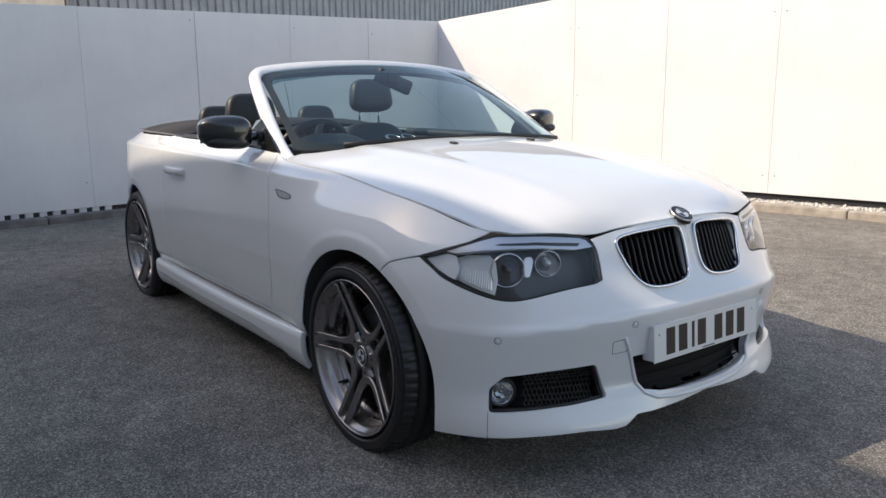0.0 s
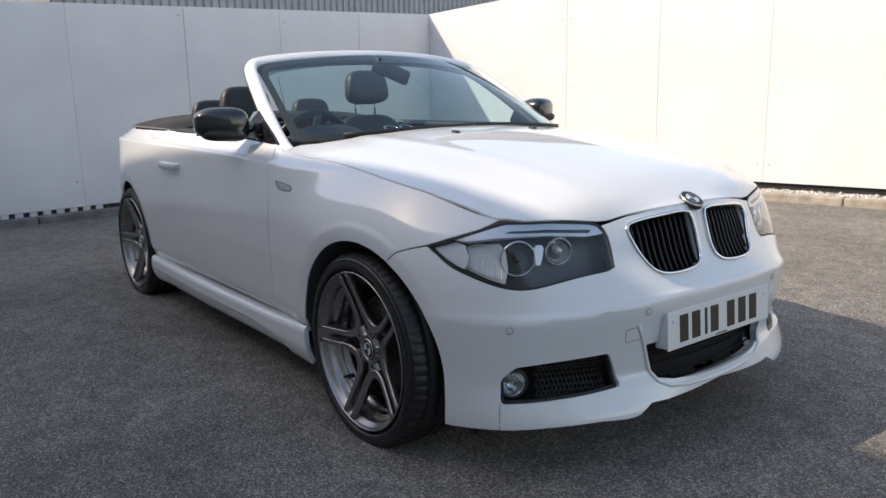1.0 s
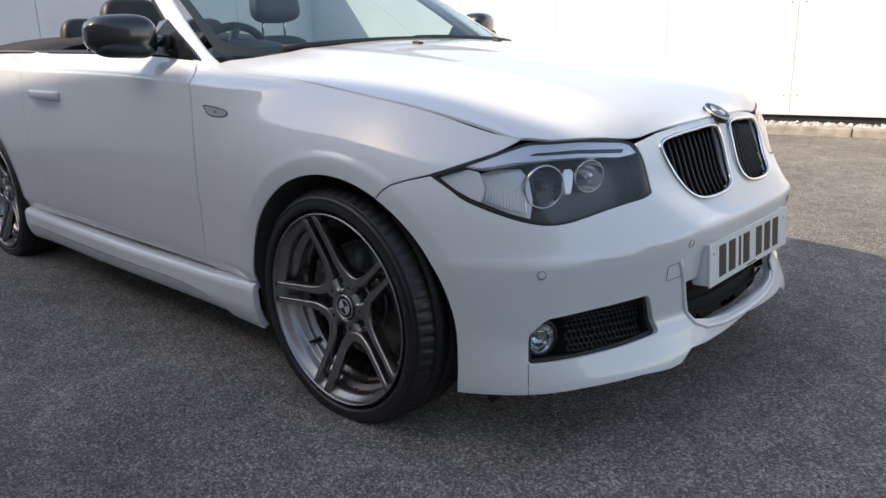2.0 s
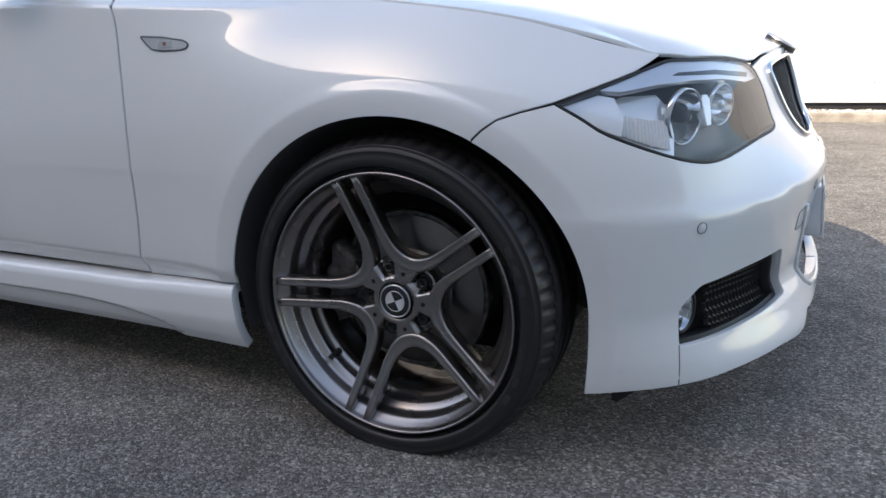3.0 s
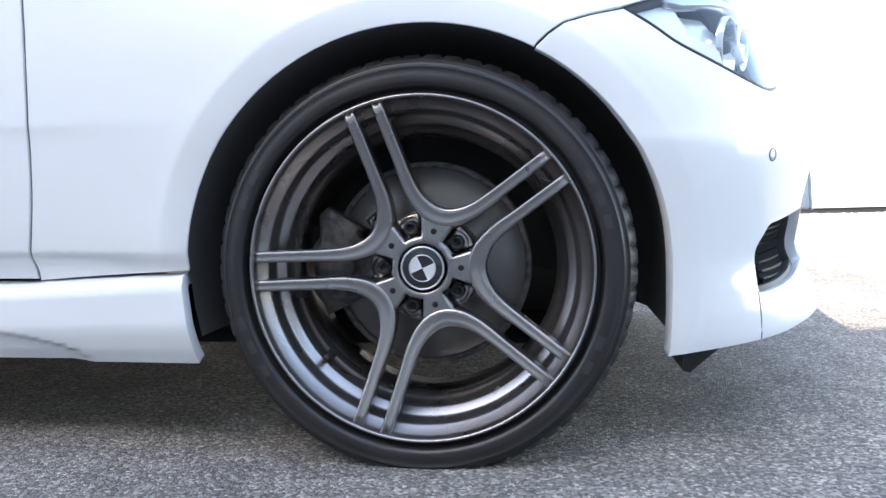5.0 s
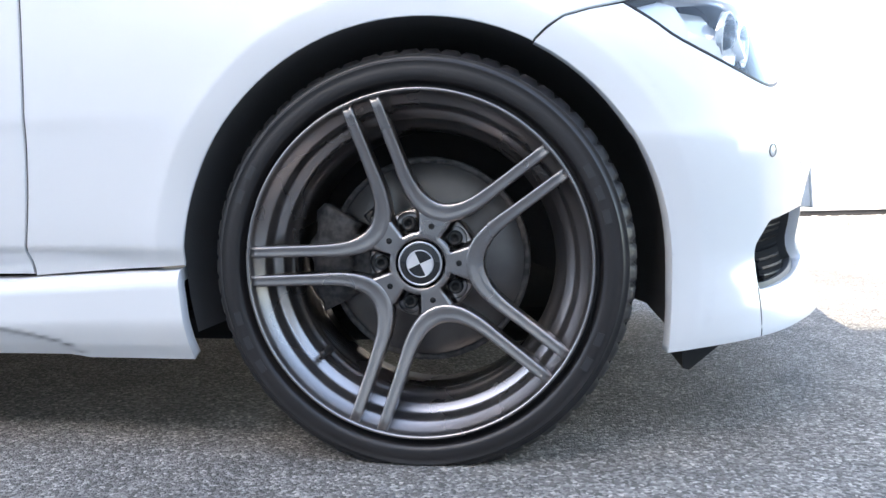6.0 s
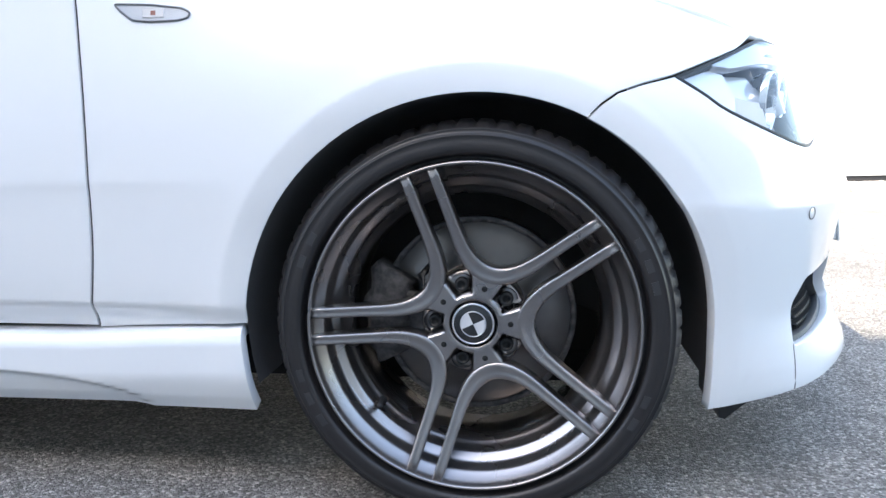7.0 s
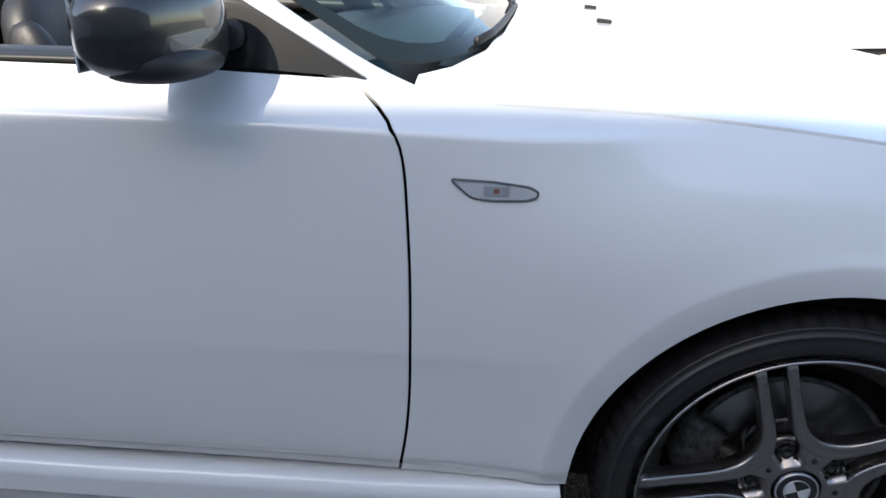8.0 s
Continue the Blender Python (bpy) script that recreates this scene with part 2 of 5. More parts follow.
# dark base rail under the panels; past its end, white blocks stand in for daylight between feet
rail = part("base_rail", boxed((18, .05, .06), SIDE @ Matrix.Translation((9, -.06, WALL_LOW + .0))), DARK_STEEL)
tagged(rail, "black base rail under the white hoarding", "rail", kind="structure")
rail = part("base_rail", boxed((4.72, .05, .10), REAR @ Matrix.Translation((2.36, -.05, WALL_LOW - .05))), DARK_STEEL)
tagged(rail, "black base rail under the white hoarding", "rail", kind="structure")
for i in range(30):
    foot = part("wall_foot", boxed((.050, .06, WALL_LOW + .02), REAR @ Matrix.Translation((4.76 + i * .125, -.05, (WALL_LOW + .02) / 2)), .004), DARK_STEEL)
    tagged(foot, "short black steel foot under the hoarding", "wall foot", "feet under the rear hoarding")
    block = part("daylight_block", boxed((.071, .05, .095), REAR @ Matrix.Translation((4.8225 + i * .125, -.035, .0575)), .004), WALL_WHITE)
    tagged(block, "white block standing in for daylight between the wall feet", "spacer block", "spacer blocks under the rear hoarding")

# kerbs
KERB_OFF = .36
for i in range(20):
    bm = boxed((.907, .125, .22), bevel=.016, segments=2)
    k = part("kerb_stone", bm, CONCRETE)
    k.matrix_basis = SIDE @ Matrix.Translation((.6 + i * .915, KERB_OFF, -.006 + random.uniform(-.002, .002)))
    tagged(k, "tan concrete kerb stone beside the gravel strip", "kerb", "kerb stones along the gravel strip", "structure")
for i in range(18):
    bm = boxed((.907, .15, .16), bevel=.016, segments=2)
    k = part("kerb_stone", bm, KERB_DARK)
    k.matrix_basis = REAR @ Matrix.Translation((.5 + i * .915, .30, .010 + random.uniform(-.002, .002)))
    tagged(k, "low dirty grey kerb stone under the hoarding", "kerb", "kerb stones along the rear hoarding", "structure")
bm = boxed((18, .36, .10), SIDE @ Matrix.Translation((9, KERB_OFF - .24, .020)))
bed = part("gravel_bed", bm, KERB_DARK)
tagged(bed, "bed of soil and gravel between kerb and hoarding", "gravel bed", kind="structure")
rng = np.random.default_rng(5)
V, F = [], []
cube = np.array([(x, y, z) for x in (-1, 1) for y in (-1, 1) for z in (-1, 1)], float) * .5
quad = [(0, 1, 3, 2), (4, 6, 7, 5), (0, 4, 5, 1), (2, 3, 7, 6), (0, 2, 6, 4), (1, 5, 7, 3)]
M = np.array(SIDE)
for i in range(5200):
    c = np.array([rng.uniform(1.5, 14), rng.uniform(-.04, KERB_OFF - .07), .074 + rng.uniform(0, .018)])
    s = rng.uniform(.014, .034, 3)
    R = np.array(Euler(rng.uniform(0, 3, 3)).to_matrix())
    p = (cube * s * rng.uniform(.75, 1.1, (8, 3))) @ R.T + c
    p = p @ M[:3, :3].T + M[:3, 3]
    b = len(V)
    V += list(p)
    F += [tuple(b + q for q in f) for f in quad]
gravel = from_arrays("gravel", V, F, STONE, smooth=False)
tagged(gravel, "loose pale gravel strip at the foot of the hoarding", "gravel", kind="stuff")

# the clad warehouse behind the rear wall
bm = bmesh.new()
n = 170
prof = []
for i in range(n):
    x = -9 + i * .16
    prof += [(x, 0), (x + .05, 0), (x + .07, .035), (x + .13, .035), (x + .155, 0)]
lo = [bm.verts.new((x, y, 0)) for x, y in prof]
hi = [bm.verts.new((x, y, 6.0)) for x, y in prof]
for i in range(len(prof) - 1):
    bm.faces.new((lo[i], lo[i + 1], hi[i + 1], hi[i]))
WARE = REAR @ Matrix.Translation((-15.0, -5.0, 0))
warehouse = new("warehouse")
warehouse.matrix_basis = WARE
part("cladding", bm, CLADDING, warehouse)
part("core", boxed((27.2, 8, 6.0), Matrix.Translation((4.6, -4.05, 3.0))), RENDERED, warehouse)
part("roof", boxed((27.6, 8.6, .25), Matrix.Translation((4.6, -3.95, 6.12)), .02), DARK_STEEL, warehouse)
tagged(warehouse, "grey ribbed metal warehouse behind the hoarding", "warehouse")

# dark lean-to roof and post at the warehouse's end
canopy = new("lean_to_roof")
canopy.matrix_basis = REAR @ Matrix.Translation((4.0, -4.3, 2.74))
part("roof_slab", boxed((2.0, 1.2, .07), Matrix.Rotation(.15, 4, "Y"), .01), DARK_STEEL, canopy)
part("post", boxed((.12, .12, 3.4), Matrix.Translation((.92, .3, -1.09)), .01), DARK_STEEL, canopy)
tagged(canopy, "dark sloping lean-to roof on a steel post", "lean-to")

# the building across the yard, behind the camera, that shades this side
opposite = new("opposite_building")
opposite.matrix_basis = pose(0, -5.43, 0, 0, 0, 5.7)
part("wall", boxed((44, 8, 5.45), Matrix.Translation((0, -4.0, 2.725))), PALE_WALL, opposite)
part("roof", boxed((44.2, 8.1, .10), Matrix.Translation((0, -4.05, 5.49)), .02), DARK_STEEL, opposite)
tagged(opposite, "long pale rendered building across the yard", "building")

# ---- curves and the car's outer form (metres; x ahead of the front axle, w out from the middle, z up) ----
class Curve:
    """A smooth curve through (position, value) pairs."""

    def __init__(self, xs, ys):
        self.x, self.y = np.array(xs, float), np.array(ys, float)
        h, d = np.diff(self.x), np.diff(self.y) / np.diff(self.x)
        m = np.empty(len(self.x))
        m[0], m[-1] = d[0], d[-1]
        m[1:-1] = (d[:-1] * h[1:] + d[1:] * h[:-1]) / (h[1:] + h[:-1])
        self.m = m

    def __call__(self, q):
        q = np.clip(np.asarray(q, float), self.x[0], self.x[-1])
        i = np.clip(np.searchsorted(self.x, q) - 1, 0, len(self.x) - 2)
        h = self.x[i + 1] - self.x[i]
        t = (q - self.x[i]) / h
        a, b, c = t * t * (3 - 2 * t), t * (1 - t) ** 2 * h, t * t * (t - 1) * h
        return self.y[i] * (1 - a) + self.y[i + 1] * a + self.m[i] * b + self.m[i + 1] * c


def crisp(xs, ys):
    """A curve that keeps its corners tight and never overshoots."""
    c = Curve(xs, ys)
    d = np.diff(c.y) / np.diff(c.x)
    c.m[1:-1] = np.where(d[:-1] * d[1:] > 0, 2 * d[:-1] * d[1:] / np.where(d[:-1] + d[1:] == 0, 1, d[:-1] + d[1:]), 0)
    return c


def smoothed(xs, ys):
    """A curve with no break in its bend either."""
    c = Curve(xs, ys)
    c.m = np.linalg.solve(*bend(np.diff(c.x), np.diff(c.y) / np.diff(c.x), len(c.x), c.m[0], c.m[-1]))
    return c


def bend(h, d, n, first, last):
    """The equations for the slopes of a curve whose bend runs on from piece to piece."""
    A, B = np.zeros((n, n)), np.zeros((n,) + np.shape(d)[1:])
    A[0, 0], A[-1, -1], B[0], B[-1] = 1, 1, first, last
    for i in range(1, n - 1):
        A[i, i - 1], A[i, i], A[i, i + 1] = 1 / h[i - 1], 2 / h[i - 1] + 2 / h[i], 1 / h[i]
        B[i] = 3 * (d[i - 1] / h[i - 1] + d[i] / h[i])
    return A, B


def pairs(*p):
    return smoothed([a for a, b in p], [b for a, b in p])


# the plan outline of one half, from the middle of the nose round to the middle of the tail
PLAN = [(.724, 0), (.720, .20), (.688, .385), (.613, .56), (.52, .690), (.41, .769), (.28, .822), (.12, .850), (-.10, .859),
        (-.40, .847), (-.8, .843), (-1.4, .850), (-2.0, .846), (-2.42, .834), (-2.75, .790), (-3.02, .700), (-3.20, .56), (-3.295, .36), (-3.33, .15), (-3.333, 0)]
ghost = [(PLAN[1][0], -PLAN[1][1])] + PLAN + [(PLAN[-2][0], -PLAN[-2][1])]
run = np.concatenate([[0], np.cumsum([math.dist(a, b) for a, b in zip(ghost, ghost[1:])])])
run -= run[1]
plan_x, plan_w = smoothed(run, [p[0] for p in ghost]), smoothed(run, [p[1] for p in ghost])
LENGTH = run[-2]
dense = np.linspace(0, LENGTH, 3000)
dense_x, dense_w = plan_x(dense), plan_w(dense)


def s_of_x(x):
    """Way along the outline at which it passes x."""
    return np.interp(-np.asarray(x, float), -dense_x, dense)


def s_of_w(w):
    """Way along the nose at which it stands w out from the middle."""
    k = dense_x > .25
    return np.interp(w, dense_w[k], dense[k])


ZK = (.13, .20, .27, .32, .352, .45, .525, .545, .63, .70, .78, .83, .857, .868, .876, .95, 1.0)
STATIONS = []


def station(s, *d, tuck=0.0):
    """One section: how far it is set in at each height. tuck: how far it is drawn in below the low crease."""
    d = list(d)
    low = [d[0] + tuck * 1.6, d[1] + tuck * 1.4, d[2] + tuck * 1.25, d[3] + tuck * .72, d[3] + (d[4] - d[3]) * .246]
    run_in, turn = (d[10] - d[9]) / .05, (d[11] - d[10]) / .038
    fold = 1 if turn > 1.5 * run_in else 0
    brow = d[10] + .027 * (run_in if fold else turn)
    crest = brow + .011 * (run_in + .12) if fold else d[11]
    STATIONS.append((float(s), eased(crisp(ZK, low + d[4:11] + [brow, crest] + d[12:]), fold)))


GRID = np.arange(.13, 1.0005, .004)


def eased(c, fold):
    """The section with its bends spread out, but for the bumper's ridge, the low crease and the shoulder crease."""
    wide = np.clip((GRID - .555) / .06, 0, 1) * .020 + .0012
    if fold:
        wide *= np.clip((np.abs(GRID - .870) - .004) / .045, .04, 1)
    k = np.linspace(-2, 2, 17)
    g = np.exp(-k * k)
    vals = (c(GRID[:, None] + wide[:, None] * k) * g).sum(1) / g.sum()
    return Curve(GRID, vals)


station(0, .05, -.008, -.004, .016, .008, 0, .015, .066, .088, .117, .14, .1781, .1859, .26, .32)
station(s_of_w(.36), .035, -.012, .012, .032, .012, 0, .017, .078, .106, .150, .18, .2181, .2259, .3, .36)
station(s_of_w(.60), .025, -.010, .010, .026, .007, 0, .013, .052, .076, .12, .16, .1981, .2059, .28, .33)
station(s_of_w(.66), .025, -.006, .005, .016, .004, 0, .009, .042, .068, .115, .15, .1918, .1982, .27, .32)
station(s_of_x(.35), .03, .014, .009, .006, .001, 0, .003, .022, .05, .105, .142, .1745, .1836, .26, .31)
station(s_of_x(.12), .03, .012, .007, .004, 0, 0, .001, .005, .021, .063, .100, .134, .142, .22, .28)
station(s_of_x(-.20), .03, .014, .01, .008, .004, 0, 0, .002, .010, .037, .067, .100, .108, .2, .27)
station(s_of_x(-.30), .032, .016, .012, .009, .0045, 0, 0, .002, .009, .031, .057, .087, .0955, .18, .25, tuck=.006)
station(s_of_x(-.40), .035, .018, .014, .011, .005, .001, 0, .001, .004, .014, .027, .047, .0565, .155, .22, tuck=.016)
station(s_of_x(-.60), .04, .024, .019, .015, .006, .002, 0, .001, .004, .01, .015, .0245, .035, .13, .19, tuck=.032)
station(s_of_x(-1.3), .05, .034, .027, .021, .006, .001, 0, 0, .003, .008, .011, .0173, .0278, .112, .16, tuck=.032)
station(s_of_x(-1.95), .05, .032, .024, .018, .006, .001, 0, 0, .002, .007, .01, .0163, .0268, .112, .17, tuck=.024)
station(s_of_x(-2.48), .04, .016, .011, .008, .003, 0, 0, 0, .002, .008, .012, .0224, .0329, .115, .18)
station(s_of_x(-2.98), .06, .024, .014, .008, .002, 0, .002, .008, .012, .016, .02, .0381, .0459, .15, .24)
station(LENGTH, .09, .04, .02, .01, .002, 0, .004, .02, .024, .028, .034, .0635, .0765, .22, .3)
STATION_S = np.array([a for a, b in STATIONS])


# the sections carried along the outline: no overshoot between them, then eased lengthwise
STEP = .02
TABLE_S = np.arange(0, LENGTH + 2 * STEP, STEP)


def carried():
    A = np.array([c(GRID) for a, c in STATIONS])
    h = np.diff(STATION_S)[:, None]
    d = np.diff(A, axis=0) / h
    m = np.zeros_like(A)
    both_ways = d[:-1] * d[1:]
    m[1:-1] = np.where(both_ways > 0, 2 * both_ways / np.where(d[:-1] + d[1:] == 0, 1, d[:-1] + d[1:]), 0)
    q = np.clip(TABLE_S, 0, STATION_S[-1])
    i = np.clip(np.searchsorted(STATION_S, q) - 1, 0, len(STATION_S) - 2)
    t = ((q - STATION_S[i]) / h[i, 0])[:, None]
    a, b, c = t * t * (3 - 2 * t), t * (1 - t) ** 2 * h[i], t * t * (t - 1) * h[i]
    T = A[i] * (1 - a) + A[i + 1] * a + m[i] * b + m[i + 1] * c
    k = np.arange(-9, 10)
    g = np.exp(-.5 * (k * STEP / .055) ** 2)
    P = np.concatenate([T[9:0:-1], T, T[-2:-11:-1]])
    return sum(w * P[9 + j:9 + j + len(T)] for j, w in zip(k, g / g.sum()))


TABLE = carried()


def sampled(s, z):
    """How far the form is set in, from the table, with a smooth run in both ways."""
    u, v = s / STEP, (z - GRID[0]) / (GRID[1] - GRID[0])
    u, v = np.clip(u, 0, len(TABLE_S) - 1.001), np.clip(v, 0, len(GRID) - 1.001)
    i, j = u.astype(int), v.astype(int)
    p, q = u - i, v - j

    def weights(t):
        return (-.5 * t + t * t - .5 * t ** 3, 1 - 2.5 * t * t + 1.5 * t ** 3, .5 * t + 2 * t * t - 1.5 * t ** 3, -.5 * t * t + .5 * t ** 3)
    out = 0
    for a, wa in zip((-1, 0, 1, 2), weights(p)):
        row = np.clip(np.abs(i + a), 0, len(TABLE_S) - 1)
        for b, wb in zip((-1, 0, 1, 2), weights(q)):
            out = out + wa * wb * TABLE[row, np.clip(j + b, 0, len(GRID) - 1)]
    return out


def flare(x, z):
    """The band round the wheel openings: 1 where it stands proud, 0 off it; and how far it rolls back in at the edge."""
    out, roll = 0, 0
    for ax in (0.0, -2.48):
        r = np.hypot(x - ax - .008, z - .305)
        q = np.clip((ax - x) / .25, 0, 1) * .016
        t = np.clip((.424 + q - r) / (.022 + q), 0, 1)
        out = out + t * t * (3 - 2 * t)
        edge = .406 + .020 * np.clip((x - ax - .05) / .25, 0, 1)
        roll = roll + np.clip((edge - r) / (edge - .360), 0, 1) ** 1.2
    return out, roll


# the shoulder crease climbs towards the tail
climb = pairs((-3.2, .030), (-2.2, .030), (-1.6, .024), (-1.2, .021), (-1.0, .017), (-.8, .011), (-.6, .003), (-.45, -.004), (-.25, -.008), (-.05, -.003), (.1, 0), (.8, 0))


def skin(s, z):
    """The body's side and ends: a point from the way along the outline and the height."""
    s, z = np.broadcast_arrays(np.asarray(s, float), np.asarray(z, float))
    shape = s.shape
    s, z = s.ravel(), z.ravel()
    # the bumper's ridge falls away towards the corners
    q = np.clip((s - .28) / .42, 0, 1) * np.clip((1.25 - s) / .2, 0, 1)
    zr = z + .030 * q * q * (3 - 2 * q) * np.exp(-((z - .50) / .075) ** 2)
    up = np.clip((z - .58) / .27, 0, 1)
    zr = zr - climb(plan_x(s)) * up * up * (3 - 2 * up)
    d = sampled(s, zr)
    x, w = plan_x(s), plan_w(s)
    e = 1e-3
    tx, tw = plan_x(s + e) - plan_x(s - e), plan_w(s + e) - plan_w(s - e)
    k = np.hypot(tx, tw)
    nx, nw = tw / k, -tx / k
    lip, roll = flare(x, z)
    d = d * (1 - .10 * lip) - .0012 * lip + .0085 * roll
    return np.stack([x - nx * d, w - nw * d, z], -1).reshape(*shape, 3)


hood_edge = pairs((-.75, .93), (-.5, .905), (-.27, .888), (-.1, .873), (.07, .852), (.24, .821), (.44, .764), (.56, .750), (.64, .742), (.70, .735))


def edge_w(x):
    """How far out the wing's top edge stands."""
    s = np.linspace(.3, s_of_x(-.9), 500)
    q = skin(s, hood_edge(plan_x(s)))
    for _ in range(4):
        q = skin(s, hood_edge(q[:, 0]))
    return float(np.interp(-x, -q[:, 0], q[:, 1]))


EDGE_X = np.linspace(-.75, .63, 36)
hood_w = smoothed(EDGE_X, [edge_w(x) for x in EDGE_X])
hood_mid = pairs((-.8, 1.0), (-.57, .982), (-.3, .966), (0, .930), (.3, .882), (.5, .836), (.62, .795), (.68, .772), (.72, .755))


# the front edge of the bonnet follows the tops of grilles and lamps
NOSE_TOP = pairs((0.0, .766), (.10, .765), (.20, .760), (.30, .751), (.405, .739), (.45, .742), (.52, .750), (.60, .7545), (.68, .7555), (.755, .755))
nose_s = np.linspace(0, .755, 60)
nose_q = skin(nose_s, NOSE_TOP(nose_s))
nose_q[0, 1] = 0


def nose_x(w):
    return np.interp(np.abs(w), nose_q[:, 1], nose_q[:, 0])


def nose_z(w):
    return np.interp(np.abs(w), nose_q[:, 1], nose_q[:, 2])


def lid(x, w):
    """The bonnet's top, brought down to its front edge."""
    q = crown(x, w)
    xn, zn = nose_x(q[..., 1]), nose_z(q[..., 1])
    miss = zn + .0008 - crown(xn, q[..., 1])[..., 2]
    q[..., 2] += miss * np.exp(-((xn - q[..., 0]) / .11) ** 2)
    return q


def crown(x, w):
    """The bonnet's crowned top."""
    x, w = np.asarray(x, float), np.asarray(w, float)
    we, ze, zc = hood_w(x), hood_edge(x), hood_mid(x)
    q = np.clip(np.abs(w) / we, 0, 1.3)
    z = ze + (zc - ze) * (1 - q ** 2.4)
    ridge = .33 + .16 * np.clip((.6 - x) / 1.2, 0, 1)
    z = z + .0035 * np.exp(-((np.abs(w) - ridge) / .045) ** 2)
    return np.stack([x + 0 * w, w + 0 * x, z], -1)

# ---- panels cut from the car's form ----
from mathutils.geometry import delaunay_2d_cdt


def fine(loop, h):
    """A closed loop with points no further than h apart."""
    out = []
    for a, b in zip(loop, loop[1:] + loop[:1]):
        n = max(1, int(math.ceil(math.dist(a, b) / h)))
        out += [(a[0] + (b[0] - a[0]) * i / n, a[1] + (b[1] - a[1]) * i / n) for i in range(n)]
    return out


def soft(loop, n=6):
    """A smooth closed loop through the points."""
    out, k = [], len(loop)
    for i in range(k):
        p0, p1, p2, p3 = (np.array(loop[(i + j) % k]) for j in (-1, 0, 1, 2))
        for q in range(n):
            t = q / n
            out.append(tuple(.5 * (2 * p1 + (p2 - p0) * t + (2 * p0 - 5 * p1 + 4 * p2 - p3) * t * t + (3 * p1 - p0 - 3 * p2 + p3) * t ** 3)))
    return out


def chamfer(loop, r, n=4):
    """The loop with its corners rounded by about r."""
    out, k = [], len(loop)
    for i in range(k):
        a, b, c = (np.array(loop[(i + j) % k], float) for j in (-1, 0, 1))
        u, v = a - b, c - b
        lu, lv = np.linalg.norm(u), np.linalg.norm(v)
        q = min(r, .45 * lu, .45 * lv)
        p0, p2 = b + u / lu * q, b + v / lv * q
        for j in range(n + 1):
            t = j / n
            out.append(tuple((1 - t) ** 2 * p0 + 2 * t * (1 - t) * b + t * t * p2))
    return out


def area(loop):
    return .5 * sum(a[0] * b[1] - b[0] * a[1] for a, b in zip(loop, loop[1:] + loop[:1]))


def inset(loop, g):
    """The loop drawn in by g (out, where g is negative)."""
    k, sign, out = len(loop), 1 if area(loop) > 0 else -1, []
    for i in range(k):
        a, b = np.array(loop[i - 1]), np.array(loop[(i + 1) % k])
        t = b - a
        L = np.linalg.norm(t) or 1
        out.append((loop[i][0] - sign * t[1] / L * g, loop[i][1] + sign * t[0] / L * g))
    return out


def inside(P, loop):
    x, y = P[:, 0], P[:, 1]
    c = np.zeros(len(P), bool)
    for (x0, y0), (x1, y1) in zip(loop, loop[1:] + loop[:1]):
        if y0 != y1:
            k = ((y0 > y) != (y1 > y)) & (x < (x1 - x0) * (y - y0) / (y1 - y0) + x0)
            c ^= k
    return c


